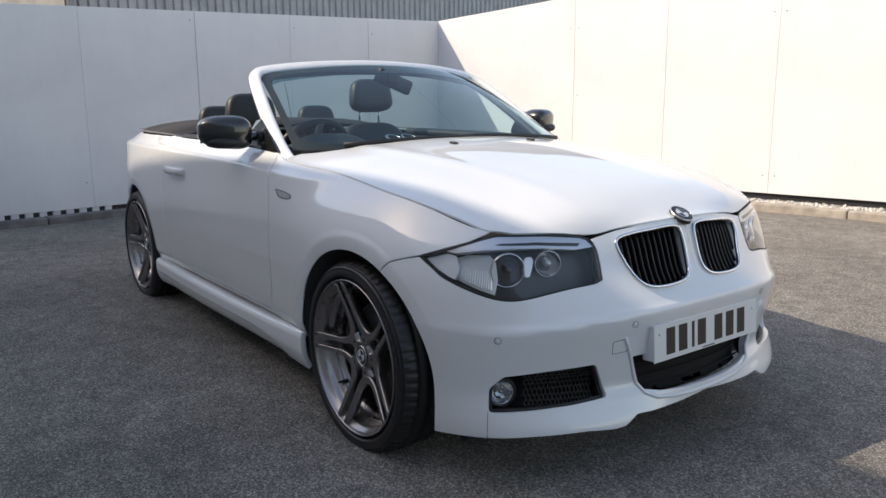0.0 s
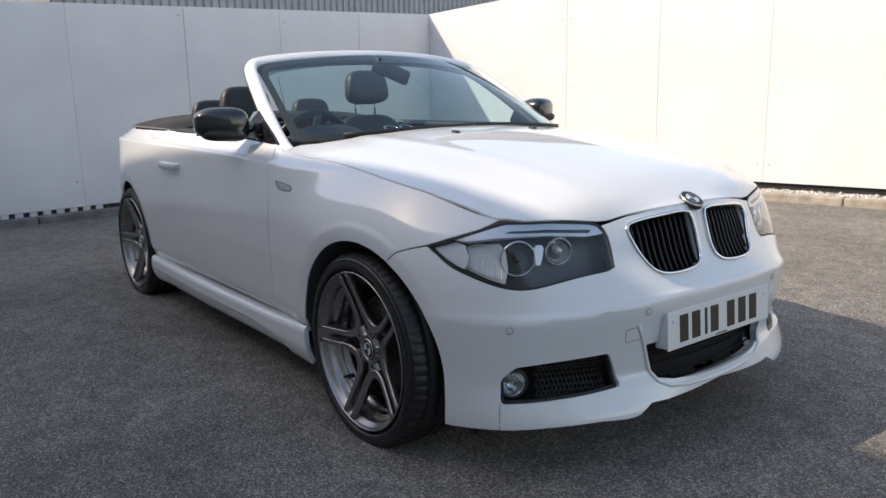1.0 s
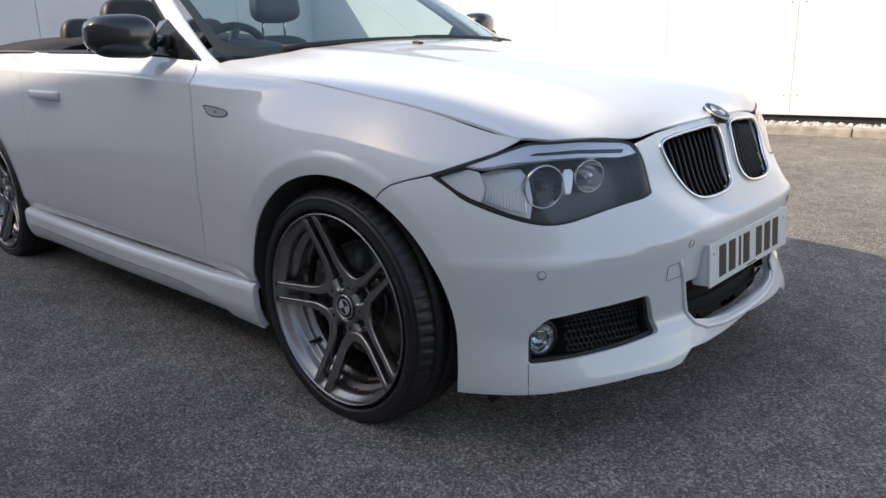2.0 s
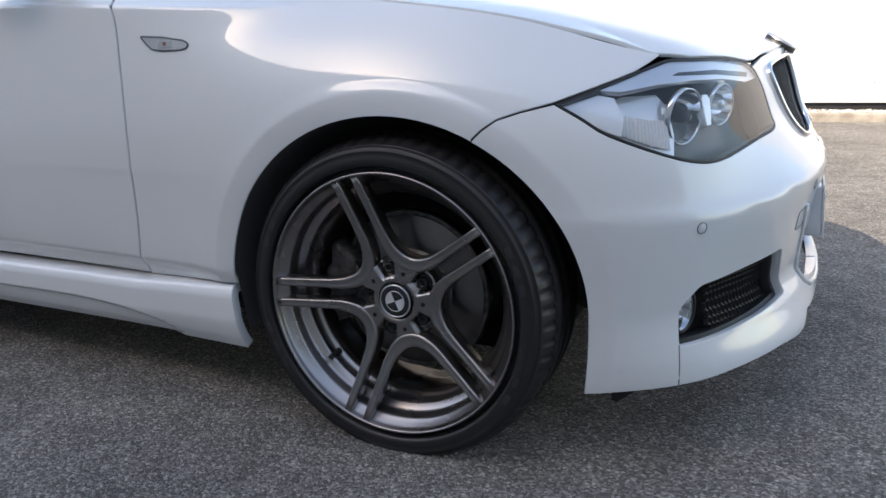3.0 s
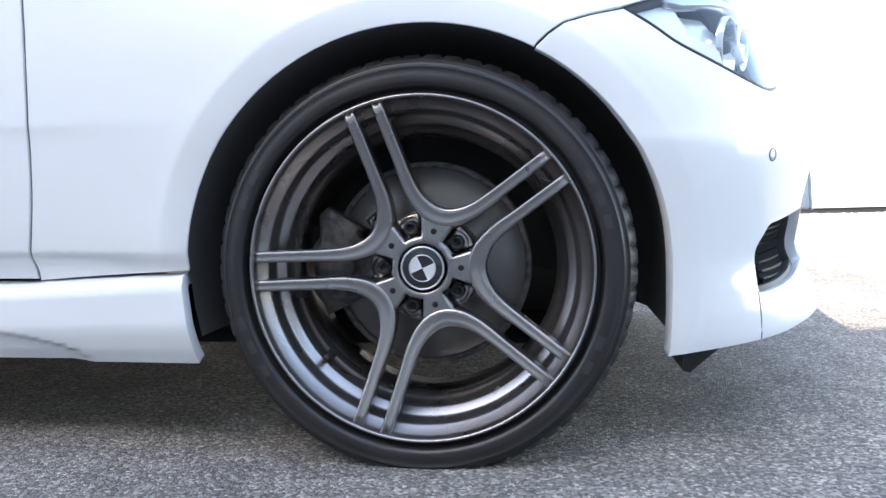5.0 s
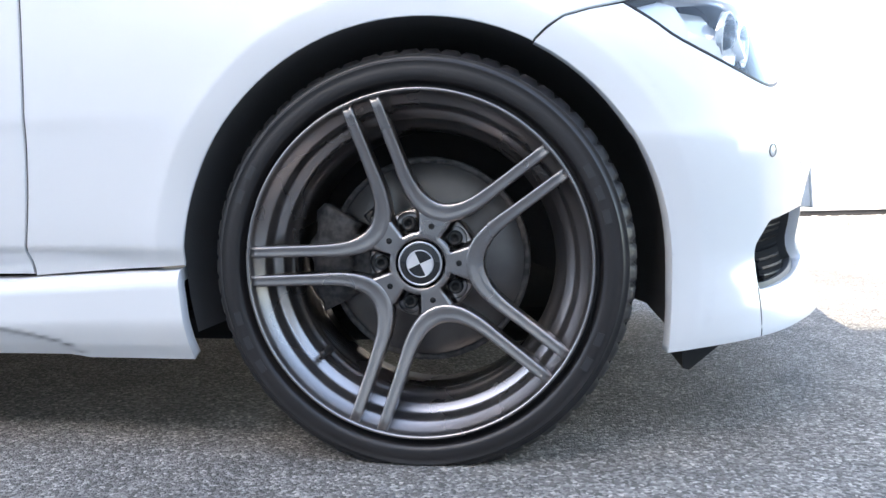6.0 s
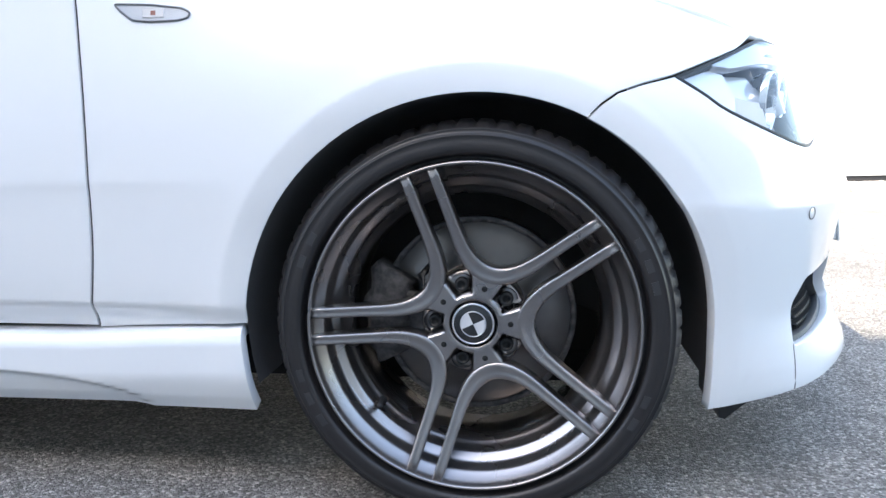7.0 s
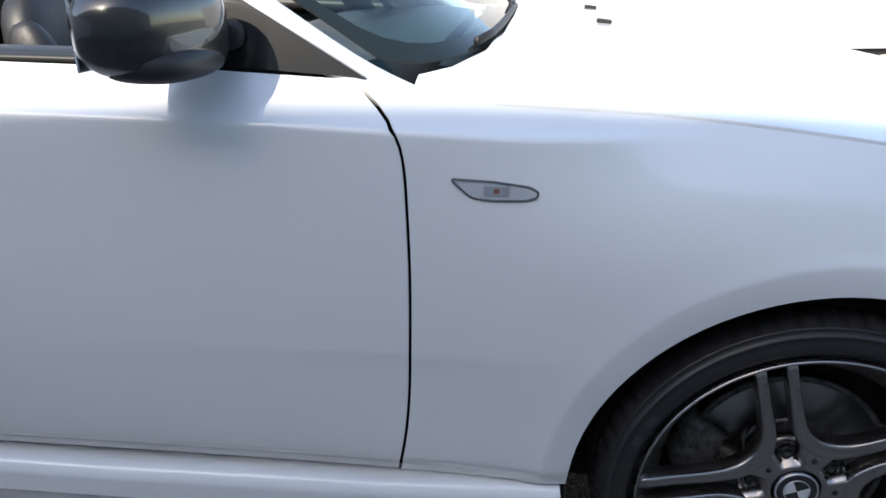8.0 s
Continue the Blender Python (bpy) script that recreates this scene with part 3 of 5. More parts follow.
def cut(surf, loop, holes=(), h=.025, gap=.0018, depth=.016, edge=None, folds=()):
    """Mesh data of the piece of a surface within a loop: verts, faces, normals. Its rims are turned in by depth."""
    edge = edge or h
    rims = [fine(inset(fine(loop, edge), gap), edge)] + [fine(inset(fine(q, edge * .7), -gap), edge * .7) for q in holes]
    B = np.array([p for r in rims for p in r])
    lo, hi = B.min(0), B.max(0)
    U, W = np.meshgrid(np.arange(lo[0] + h / 2, hi[0], h), np.arange(lo[1] + h / 2, hi[1], h), indexing="ij")
    G = np.stack([U.ravel(), W.ravel()], -1)
    k = inside(G, rims[0])
    for r in rims[1:]:
        k &= ~inside(G, r)
    G = G[k]
    if len(G):
        near = np.full(len(G), 9.0)
        for i in range(0, len(B), 200):
            near = np.minimum(near, np.sqrt(((G[:, None] - B[None, i:i + 200]) ** 2).sum(-1)).min(1))
        G = G[near > .45 * min(h, edge)]
    lines = []
    for q in folds:
        q = np.array(q)
        ok = inside(q, rims[0])
        for i in range(0, len(B), 200):
            ok &= np.sqrt(((q[:, None] - B[None, i:i + 200]) ** 2).sum(-1)).min(1) > .003
        if len(G):
            G = G[np.sqrt(((G[:, None] - q[None]) ** 2).sum(-1)).min(1) > .0045]
        lines.append((q, ok))
    pts = np.concatenate([B, G] + [q[ok] for q, ok in lines])
    edges, b = [], 0
    n_at = len(B) + len(G)
    for q, ok in lines:
        at = np.cumsum(ok) - 1 + n_at
        edges += [(int(at[i]), int(at[i + 1])) for i in range(len(q) - 1) if ok[i] and ok[i + 1]]
        n_at += int(ok.sum())
    for r in rims:
        edges += [(b + i, b + (i + 1) % len(r)) for i in range(len(r))]
        b += len(r)
    v2, _, tri, *_ = delaunay_2d_cdt([Vector(p) for p in pts], edges, [], 0, 1e-7)
    v2 = np.array([tuple(p) for p in v2])
    tri = np.array([t for t in tri if len(t) == 3])
    mid = v2[tri].mean(1)
    k = inside(mid, rims[0])
    for r in rims[1:]:
        k &= ~inside(mid, r)
    tri = tri[k]
    P = v2[tri]
    ar = (P[:, 1, 0] - P[:, 0, 0]) * (P[:, 2, 1] - P[:, 0, 1]) - (P[:, 1, 1] - P[:, 0, 1]) * (P[:, 2, 0] - P[:, 0, 0])
    tri[ar < 0] = tri[ar < 0][:, ::-1]
    e = 5e-4

    def normal(q):
        n = np.cross(surf(q[:, 0] + e, q[:, 1]) - surf(q[:, 0] - e, q[:, 1]), surf(q[:, 0], q[:, 1] + e) - surf(q[:, 0], q[:, 1] - e))
        return n / np.maximum(np.linalg.norm(n, axis=1), 1e-12)[:, None]

    X, N = surf(v2[:, 0], v2[:, 1]), normal(v2)
    verts, norms, faces = [X], [N], [tuple(t) for t in tri]
    count = len(X)
    if depth:
        for r in rims:
            q = np.array(r)
            x, n = surf(q[:, 0], q[:, 1]), normal(q)
            out = np.cross(np.roll(x, -1, 0) - np.roll(x, 1, 0), n)
            out /= np.maximum(np.linalg.norm(out, axis=1), 1e-12)[:, None]
            if area(r) < 0:
                out = -out
            if r is not rims[0]:
                out = -out
            m = len(q)
            verts += [x, x + out * .0008 - n * .0016, x + out * .0008 - n * depth]
            norms += [n, (n + out * 1.6) / np.linalg.norm(n + out * 1.6, axis=1)[:, None], out]
            for i in range(m):
                j = (i + 1) % m
                for a in (0, 1):
                    f = (count + a * m + i, count + (a + 1) * m + i, count + (a + 1) * m + j, count + a * m + j)
                    faces.append(f if (area(r) > 0) == (r is rims[0]) else f[::-1])
            count += 3 * m
    return np.concatenate(verts), faces, np.concatenate(norms)


def place(data, side):
    """Panel data on the car's right (-1) or left (1)."""
    v, f, n = data
    k = np.array([1, side, 1])
    return v * k, ([q[::-1] for q in f] if side < 0 else f), n * k


def both(data):
    """A panel that spans the middle: the two halves as one."""
    (a, fa, na), (b, fb, nb) = place(data, 1), place(data, -1)
    at = [i if abs(p[1]) < 4e-4 else i + len(a) for i, p in enumerate(a)]
    na = np.array(na)
    na[np.abs(a[:, 1]) < 4e-4, 1] = 0
    return np.concatenate([a, b]), list(fa) + [tuple(at[i] for i in q) for q in fb], np.concatenate([na, nb])


def panel(name, data, mat, parent, label=""):
    v, f, n = data
    return from_arrays(name, v, f, mat, parent, label, normals=n)


def arch(ax, start, end, r=.362, zc=.304, n=26):
    """Points of a wheel opening from angle to angle, degrees, 0 ahead and 90 up: (x, z)."""
    ax = ax + .008
    return [(ax + r * math.cos(radians(a)), zc + r * math.sin(radians(a))) for a in np.linspace(start, end, n)]


def sides(name, data, mat, parent, label=""):
    return [panel(name, place(data, s), mat, parent, label) for s in (-1, 1)]


def sz(points):
    """(x, z) on the flank to (way, z)."""
    return [(float(s_of_x(x)), z) for x, z in points]


def wz(points):
    """(w, z) on the nose to (way, z)."""
    return [(float(s_of_w(w)), z) for w, z in points]


car = new("convertible_car")
tagged(car, "white two-door convertible with black alloy wheels, roof down", "car")

# outlines shared between neighbours
def flowing(p, n=3):
    """An open run of points, made smooth."""
    t = np.arange(len(p))
    q = np.linspace(0, len(p) - 1, (len(p) - 1) * n + 1)
    return [(float(a), float(b)) for a, b in zip(smoothed(t, [x for x, y in p])(q), smoothed(t, [y for x, y in p])(q))]


HEADLIGHT_LOW = flowing([(.984, .688), (.93, .658), (.89, .635), (.79, .600), (.71, .583), (.655, .583), (.595, .592), (.50, .606), (.420, .613), (.390, .621)])
HEADLIGHT_TOP = [(.390, .660), (.394, .700)] + flowing([(.406, .729), (.440, .7405), (.52, .7485), (.60, .7535), (.68, .7545), (.75, .7535), (.83, .7345), (.91, .711)])
BUMPER_GAP = [(1.122, .631), (1.105, .647), (1.08, .664), (1.04, .676)]
a0 = math.degrees(math.atan2(.631 - .304, plan_x(1.122) - .008))
FRONT_ARCH = [(s, z) for s, z in sz(arch(0, a0, 0, n=16))]
FOG = chamfer(wz([(.698, .264), (.697, .332), (.667, .368), (.575, .378), (.430, .388), (.390, .290), (.50, .279), (.60, .271)]), .012)
KIDNEY = soft(wz([(.032, .722), (.032, .635), (.050, .600), (.10, .586), (.20, .585), (.252, .602), (.287, .648), (.312, .702), (.302, .724), (.250, .734), (.16, .741), (.06, .744)]), 5)
HOOD_NOSE = [(0.0, .764), (.10, .763), (.20, .758), (.30, .749), (.40, .738)]

MID = -.0020
INTAKE = wz([(.16, .399), (.26, .398), (.305, .396), (.312, .388), (.302, .365), (.282, .310), (.268, .294), (.20, .280), (.10, .270)])
bumper_loop = ([(MID, .764), (MID, .60), (MID, .40)] + INTAKE + [(MID, .267), (MID, .24)] + wz([(.12, .232), (.24, .228), (.30, .230), (.345, .204), (.38, .200), (.46, .205), (.60, .200), (.68, .193)])
               + [(.880, .183)] + sz([(.367, .180), (.368, .20), (.370, .25)]) + FRONT_ARCH[::-1] + BUMPER_GAP + HEADLIGHT_LOW + [(.388, .660), (.392, .700), (.405, .732)] + HOOD_NOSE[::-1][1:-1])
# lines along the shoulder crease and the low crease, for a clean fold
ALONG = np.linspace(float(s_of_x(-.22)), float(s_of_x(-2.9)), 200)
FOLDS = [np.stack([ALONG, z + climb(plan_x(ALONG)) * k], -1) for z, k in ((.862, 1), (.868, 1), (.8725, 1), (.878, 1), (.350, 0), (.356, 0))]

for ax in (0.0, -2.48):
    for r in (.372, .384, .394, .402, .410, .418, .426, .436):
        a = np.linspace(-8, 188, int(r * 340))
        x = ax + .008 + r * np.cos(np.radians(a))
        FOLDS.append(np.stack([s_of_x(x), .305 + r * np.sin(np.radians(a))], -1))

bumper = panel("front_bumper", both(cut(skin, bumper_loop, [FOG, KIDNEY], .0135, .0020, .022, folds=FOLDS[6:])), PAINT, car, "white front bumper with a low lip")

# wings
WING_S = np.linspace(.752, float(s_of_x(-.60)), 26)
wing_q = skin(WING_S, hood_edge(plan_x(WING_S)))
for _ in range(5):
    wing_q = skin(WING_S, hood_edge(wing_q[:, 0]))
fender_top = [(float(a), float(hood_edge(b)) - .001) for a, b in zip(WING_S, wing_q[:, 0])][::-1]
door_front = pairs((.303, -.624), (.36, -.612), (.45, -.600), (.56, -.595), (.68, -.594), (.78, -.598), (.84, -.604), (.873, -.617), (.90, -.644), (.935, -.690))
DOOR_CUT = [(float(door_front(z)), float(z)) for z in np.linspace(.932, .303, 40)]
fender_loop = (sz([(-.624, .300), (-.50, .309), (-.355, .318)]) + sz(arch(0, 177, a0, n=30)) + BUMPER_GAP + [(.984, .689), (.91, .711), (.87, .7225), (.83, .7335)]
               + fender_top[::-1] + sz([(-.66, .931)]) + sz(DOOR_CUT[:-1]))
sides("front_wing", cut(skin, fender_loop, [], .0110, .0030, .005, folds=FOLDS), PAINT, car, "white front wing round the wheel")

# doors and rear quarters
belt = pairs((-3.3, .945), (-2.8, .952), (-2.2, .957), (-1.6, .955), (-1.0, .947), (-.6, .932))
DOOR_REAR = [(-1.865, .966), (-1.88, .90), (-1.89, .80), (-1.88, .65), (-1.85, .50), (-1.79, .38), (-1.74, .305)]
door_loop = sz(DOOR_CUT[::-1]) + sz([(x, float(belt(x))) for x in (-.9, -1.2, -1.5, -1.75)]) + sz(DOOR_REAR) + sz([(-1.5, .303), (-1.1, .303)])
sides("door", cut(skin, door_loop, [], .0125, .0030, .005, folds=FOLDS), PAINT, car, "white door with a sharp shoulder crease")
top = [(x, float(belt(x))) for x in (-1.93, -2.15, -2.45, -2.75, -2.95)]
quarter_loop = (sz(DOOR_REAR[::-1]) + sz(top) + [(float(s_of_x(-3.08)), .946), (float(s_of_x(-3.25)), .94), (LENGTH - .3, .935), (LENGTH - .001, .95), (LENGTH - .001, .24),
                (float(s_of_x(-3.20)), .21), (float(s_of_x(-2.93)), .205)] + sz(arch(-2.48, 187, -2, n=34)) [::1] + sz([(-2.115, .302), (-1.95, .302)]))
sides("rear_quarter", cut(skin, quarter_loop, [], .018, .0026, .008, folds=FOLDS), PAINT, car, "white rear quarter round the wheel")


def sill(u, v):
    """Side skirt: u is x, v runs 0 to 1 down its section."""
    u, v = np.asarray(u, float), np.asarray(v, float)
    w0 = np.interp(-u, -dense_x[::-1][::-1], dense_w)
    sec_w = crisp((0, .10, .17, .3, .55, .8, 1.0), (-.064, -.031, -.016, -.008, -.008, -.017, -.031))
    sec_z = crisp((0, .10, .17, .3, .55, .8, 1.0), (.301, .2995, .294, .274, .236, .200, .175))
    q = np.clip((-.53 - u) / .35, 0, 1)
    line = 1.02 - .50 * np.sqrt(np.clip(1 - (1 - q) ** 2.2, 0, 1))
    t = np.clip((-.53 - u) / .03, 0, 1) * np.clip((u + 2.12) / .2, 0, 1)
    drop = np.clip((v - line) / .07, 0, 1)
    scoop = .009 * t * drop * drop * (3 - 2 * drop)
    lift = .003 * t * np.clip((v - .7) / .3, 0, 1)
    rise = (1 - v) * np.interp(-u, (.36, .64, 1.1, 2.12), (.018, .0, -.004, .004))
    return np.stack([u + 0 * v, w0 + sec_w(v) - scoop, sec_z(v) + lift + rise], -1)


def sill_flip(u, v):
    return sill(-u, 1 - v)


sides("sill", cut(sill_flip, [(.366, 1.0), (.357, .5), (.349, 0.0), (2.09, 0.0), (2.10, .5), (2.11, 1.0)], [], .02, .001, .02), PAINT, car, "white moulded side skirt")

# bonnet
edge_pts = [(x, float(hood_w(x)) - .001) for x in np.linspace(-.60, .415, 20)]
nose = [(float(nose_x(w)), w) for w in (.58, .54, .50, .46, .42, .38, .34, .28, .20, .10, -.0022)]
hood_loop = edge_pts + nose + [(-.470, -.0022), (-.474, .2), (-.486, .4), (-.510, .54), (-.555, .64), (-.600, .69)]
panel("bonnet", both(cut(lid, hood_loop, [], .022, .0018, .008)), PAINT, car, "white crowned bonnet with two faint ridges")

# core that closes the gaps behind the panels, its near-black colour standing in for shade
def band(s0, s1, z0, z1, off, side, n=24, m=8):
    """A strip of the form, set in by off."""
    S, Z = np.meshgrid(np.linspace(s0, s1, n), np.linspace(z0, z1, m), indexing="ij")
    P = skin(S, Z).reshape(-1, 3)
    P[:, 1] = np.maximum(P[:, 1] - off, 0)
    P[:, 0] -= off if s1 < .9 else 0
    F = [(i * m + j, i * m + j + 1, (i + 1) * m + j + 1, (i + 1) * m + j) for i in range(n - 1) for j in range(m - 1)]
    from_arrays("gap_shade_sheet", P * np.array([1, side, 1]), F, DARK, car)


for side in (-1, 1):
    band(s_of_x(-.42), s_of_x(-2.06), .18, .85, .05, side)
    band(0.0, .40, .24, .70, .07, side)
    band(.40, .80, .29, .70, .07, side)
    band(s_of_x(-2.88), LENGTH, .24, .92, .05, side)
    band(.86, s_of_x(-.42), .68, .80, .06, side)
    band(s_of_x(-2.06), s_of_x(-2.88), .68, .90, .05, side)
for ax in (0.0, -2.48):
    for side in (-1, 1):
        V, F = [], []
        k = arch(ax, -14, 194, .367, n=30)
        for x, z in k:
            out = float(skin(s_of_x(x), max(z, .20))[1]) - .010
            for y in (out, .50):
                V.append((x, y * side, z))
        for i in range(len(k) - 1):
            F.append((2 * i, 2 * i + 2, 2 * i + 3, 2 * i + 1))
        V.append((ax, .50 * side, .35))
        for i in range(len(k) - 1):
            F.append((2 * i + 1, 2 * i + 3, len(V) - 1))
        from_arrays("wheel_housing", V, F, LINER, car)
part("floor_pan", boxed((3.36, 1.20, .06), Matrix.Translation((-1.44, 0, .19)), .02), DARK, car)

# ---- wheels ----
def wheel_parts(parent, side):
    """One wheel round its own hub, outer face towards y * side."""
    def put(name, v, f, mat, under=parent, label="", smooth=True):
        v = np.array(v, float) * np.array([1, side, 1])
        return from_arrays(name, v, f if side > 0 else [q[::-1] for q in f], mat, under, label, smooth=smooth)

    # tyre: carcass with shoulder blocks, flattened where it stands
    prof = [(.245, .826), (.2530, .829), (.2548, .822), (.2598, .823), (.2625, .8375), (.2650, .8425), (.270, .8445), (.280, .8440), (.288, .8410), (.2895, .8425), (.291, .8395), (.2972, .8335), (.2988, .8350), (.3002, .8310),
            (.3060, .823), (.3105, .812), (.3133, .800), (.3145, .790), (.3075, .787), (.3075, .780), (.3150, .778), (.3155, .746), (.308, .744), (.308, .736), (.3155, .734), (.3155, .700),
            (.308, .698), (.308, .690), (.3150, .688), (.3135, .66), (.306, .645), (.28, .63), (.24, .645)]
    n = 325
    v, f = lathe(prof, n)
    k = len(prof)
    for i in range(n):
        if i % 5 == 0:
            for q in (14, 15, 16, 17):
                r = math.hypot(v[i * k + q][0], v[i * k + q][2])
                v[i * k + q][[0, 2]] *= (r - .0060) / r
                v[i * k + q][1] -= .002
    low = v[:, 2] < -.290
    bulge = np.clip((-.279 - v[:, 2]) / .02, 0, 1) * .004
    v[:, 1] += np.where(v[:, 1] > .75, bulge, -bulge)
    v[low, 2] = -.290
    tyre = put("tyre", v, f, RUBBER, label="black low-profile tyre")
    # short raised marks on the tyre wall
    for a in (14, 21, 28, 150, 158, 196, 204, 212, 330, 338):
        t = radians(a)
        pts = [(.2765 * math.cos(t + d), .8445, .2765 * math.sin(t + d)) for d in np.linspace(-.035, .035, 5)]
        ups = [(0, 1, 0)] * 5
        vv, ff = sweep(pts, [(-.005, -.002), (.005, -.002), (.005, .0008), (-.005, .0008)], ups)
        put("raised_mark", vv, ff, LETTER, smooth=False)
    # rim
    prof = [(.2538, .828), (.2535, .8390), (.2522, .8420), (.2500, .8428), (.2482, .8405), (.2468, .8350), (.2440, .8285), (.2345, .8180), (.2310, .8130), (.2300, .7990), (.2250, .7920), (.2160, .7860), (.2130, .7800), (.2120, .7700),
            (.2060, .7640), (.2020, .7590), (.1995, .7480), (.2000, .70), (.206, .64), (.228, .63), (.241, .638)]
    v, f = lathe(prof, 128)
    rim = put("rim", v, f, RIM, label="dark gunmetal alloy rim")
    # five arms: each joins two neighbouring bars round the hub
    def face_y(r):
        return float(np.interp(r, (.03, .075, .12, .18, .245), (.797, .800, .808, .822, .8395)))
    tip, off = .2470, .0214
    for i in range(5):
        phi = radians(72 + 72 * i)
        path = []
        for sgn in (-1, 1):
            a = phi + sgn * radians(36)
            d, p = np.array([math.cos(a), math.sin(a)]), np.array([-math.sin(a), math.cos(a)]) * -sgn
            bar = [d * r + p * (off + .0035 * max(0, (.13 - r) / .05)) for r in np.linspace(tip, .118, 9)]
            path.append(bar)
        c = np.array([math.cos(phi), math.sin(phi)])
        a, b = path[0][-1], path[1][-1]
        ctrl = c * .052
        bend = [(1 - t) ** 2 * a + 2 * t * (1 - t) * ctrl + t * t * b for t in np.linspace(.1, .9, 9)]
        pts = path[0] + bend + path[1][::-1]
        P3, W = [], []
        for q in pts:
            r = float(np.hypot(*q))
            P3.append((q[0], face_y(r), q[1]))
            W.append(np.interp(r, (.07, .11, .16, .247), (.0155, .0112, .0088, .0080)))
        vv, ff = [], []
        for j, q in enumerate(P3):
            t = Vector(P3[min(j + 1, len(P3) - 1)]) - Vector(P3[max(j - 1, 0)])
            t.normalize()
            s = t.cross(Vector((0, 1, 0))).normalized()
            w = W[j]
            for x, y in ((-w, -.030), (-w, -.004), (-w * .72, .0005), (-w * .35, -.0012), (w * .35, -.0012), (w * .72, .0005), (w, -.004), (w, -.030)):
                vv.append(Vector(q) + s * x + Vector((0, y, 0)))
        m = 8
        for j in range(len(P3) - 1):
            for x in range(m):
                y = (x + 1) % m
                ff.append((j * m + x, j * m + y, (j + 1) * m + y, (j + 1) * m + x))
        ff += [tuple(range(m - 1, -1, -1)), tuple((len(P3) - 1) * m + x for x in range(m))]
        put("spoke", vv, ff, RIM)
    prof = [(.036, .790), (.0365, .7985), (.040, .7997), (.0465, .7996), (.0475, .7996), (.058, .7994), (.070, .7994), (.0795, .7994), (.0825, .797), (.084, .765), (.06, .755)]
    v, f = lathe(prof, 120)
    for p in v:
        a = math.degrees(math.atan2(p[2], p[0]))
        r = math.hypot(p[0], p[2])
        near = min(abs((a - q + 180) % 360 - 180) for q in (36, 108, 180, 252, 324))
        if r > .047:
            t = min(max((17 - near) / 3, 0), 1)
            p[1] -= .024 * t * t * (3 - 2 * t)
    hub = put("hub", v, f, RIM)
    for i in range(5):
        a = radians(36 + 72 * i)
        m = Matrix.Translation((.0620 * math.cos(a), 0, .0620 * math.sin(a)))
        v, f = lathe([(.0175, .786), (.0175, .772), (.0130, .770)], 20)
        put("bolt_seat", v + np.array(m.translation), f, RIM_DARK)
        v, f = lathe([(.0001, .779), (.0050, .779), (.0055, .786), (.0098, .787), (.0112, .783), (.0115, .768)], 18)
        put("wheel_bolt", v + np.array(m.translation), f, BLACK_PLASTIC)
        b = a + radians(36)
        # flat near-black disc paints the shade of a small hole, none is cut
        v, f = lathe([(.0001, .7996), (.0042, .7996), (.0046, .7988)], 12)
        put("hub_hole_shade", v + np.array((.0575 * math.cos(b), 0.0005, .0575 * math.sin(b))), f, DARK)
    cap = put("centre_cap", *lathe([(.0001, .8015), (.0310, .8015), (.0335, .8005), (.0345, .796)], 40), BLACK_GLOSS, label="black centre cap with a plain quartered disc")
    put("cap_ring", *lathe([(.0300, .8015), (.0306, .8030), (.0322, .8030), (.0330, .8012)], 40), SATIN)
    for i in range(4):
        v, f = [(0, .8024, 0)], []
        for q in range(9):
            a = radians(90 * i + 10 * q + q * 1.25 + 24)
            v.append((.0190 * math.cos(a), .8024, .0190 * math.sin(a)))
        f = [(0, q + 2, q + 1) for q in range(8)]
        put("cap_quarter", v, f, BADGE_WHITE if i % 2 else BLACK_GLOSS, smooth=False)
    put("cap_disc_ring", *lathe([(.0188, .8018), (.0192, .8028), (.0202, .8028), (.0206, .8018)], 36), SATIN)
    a = radians(222)
    v, f = lathe([(.0001, .813), (.0042, .813), (.0048, .808), (.0045, .785), (.0075, .780)], 14)
    put("valve", v + np.array((.204 * math.cos(a), -.008, .204 * math.sin(a))), f, BLACK_PLASTIC)


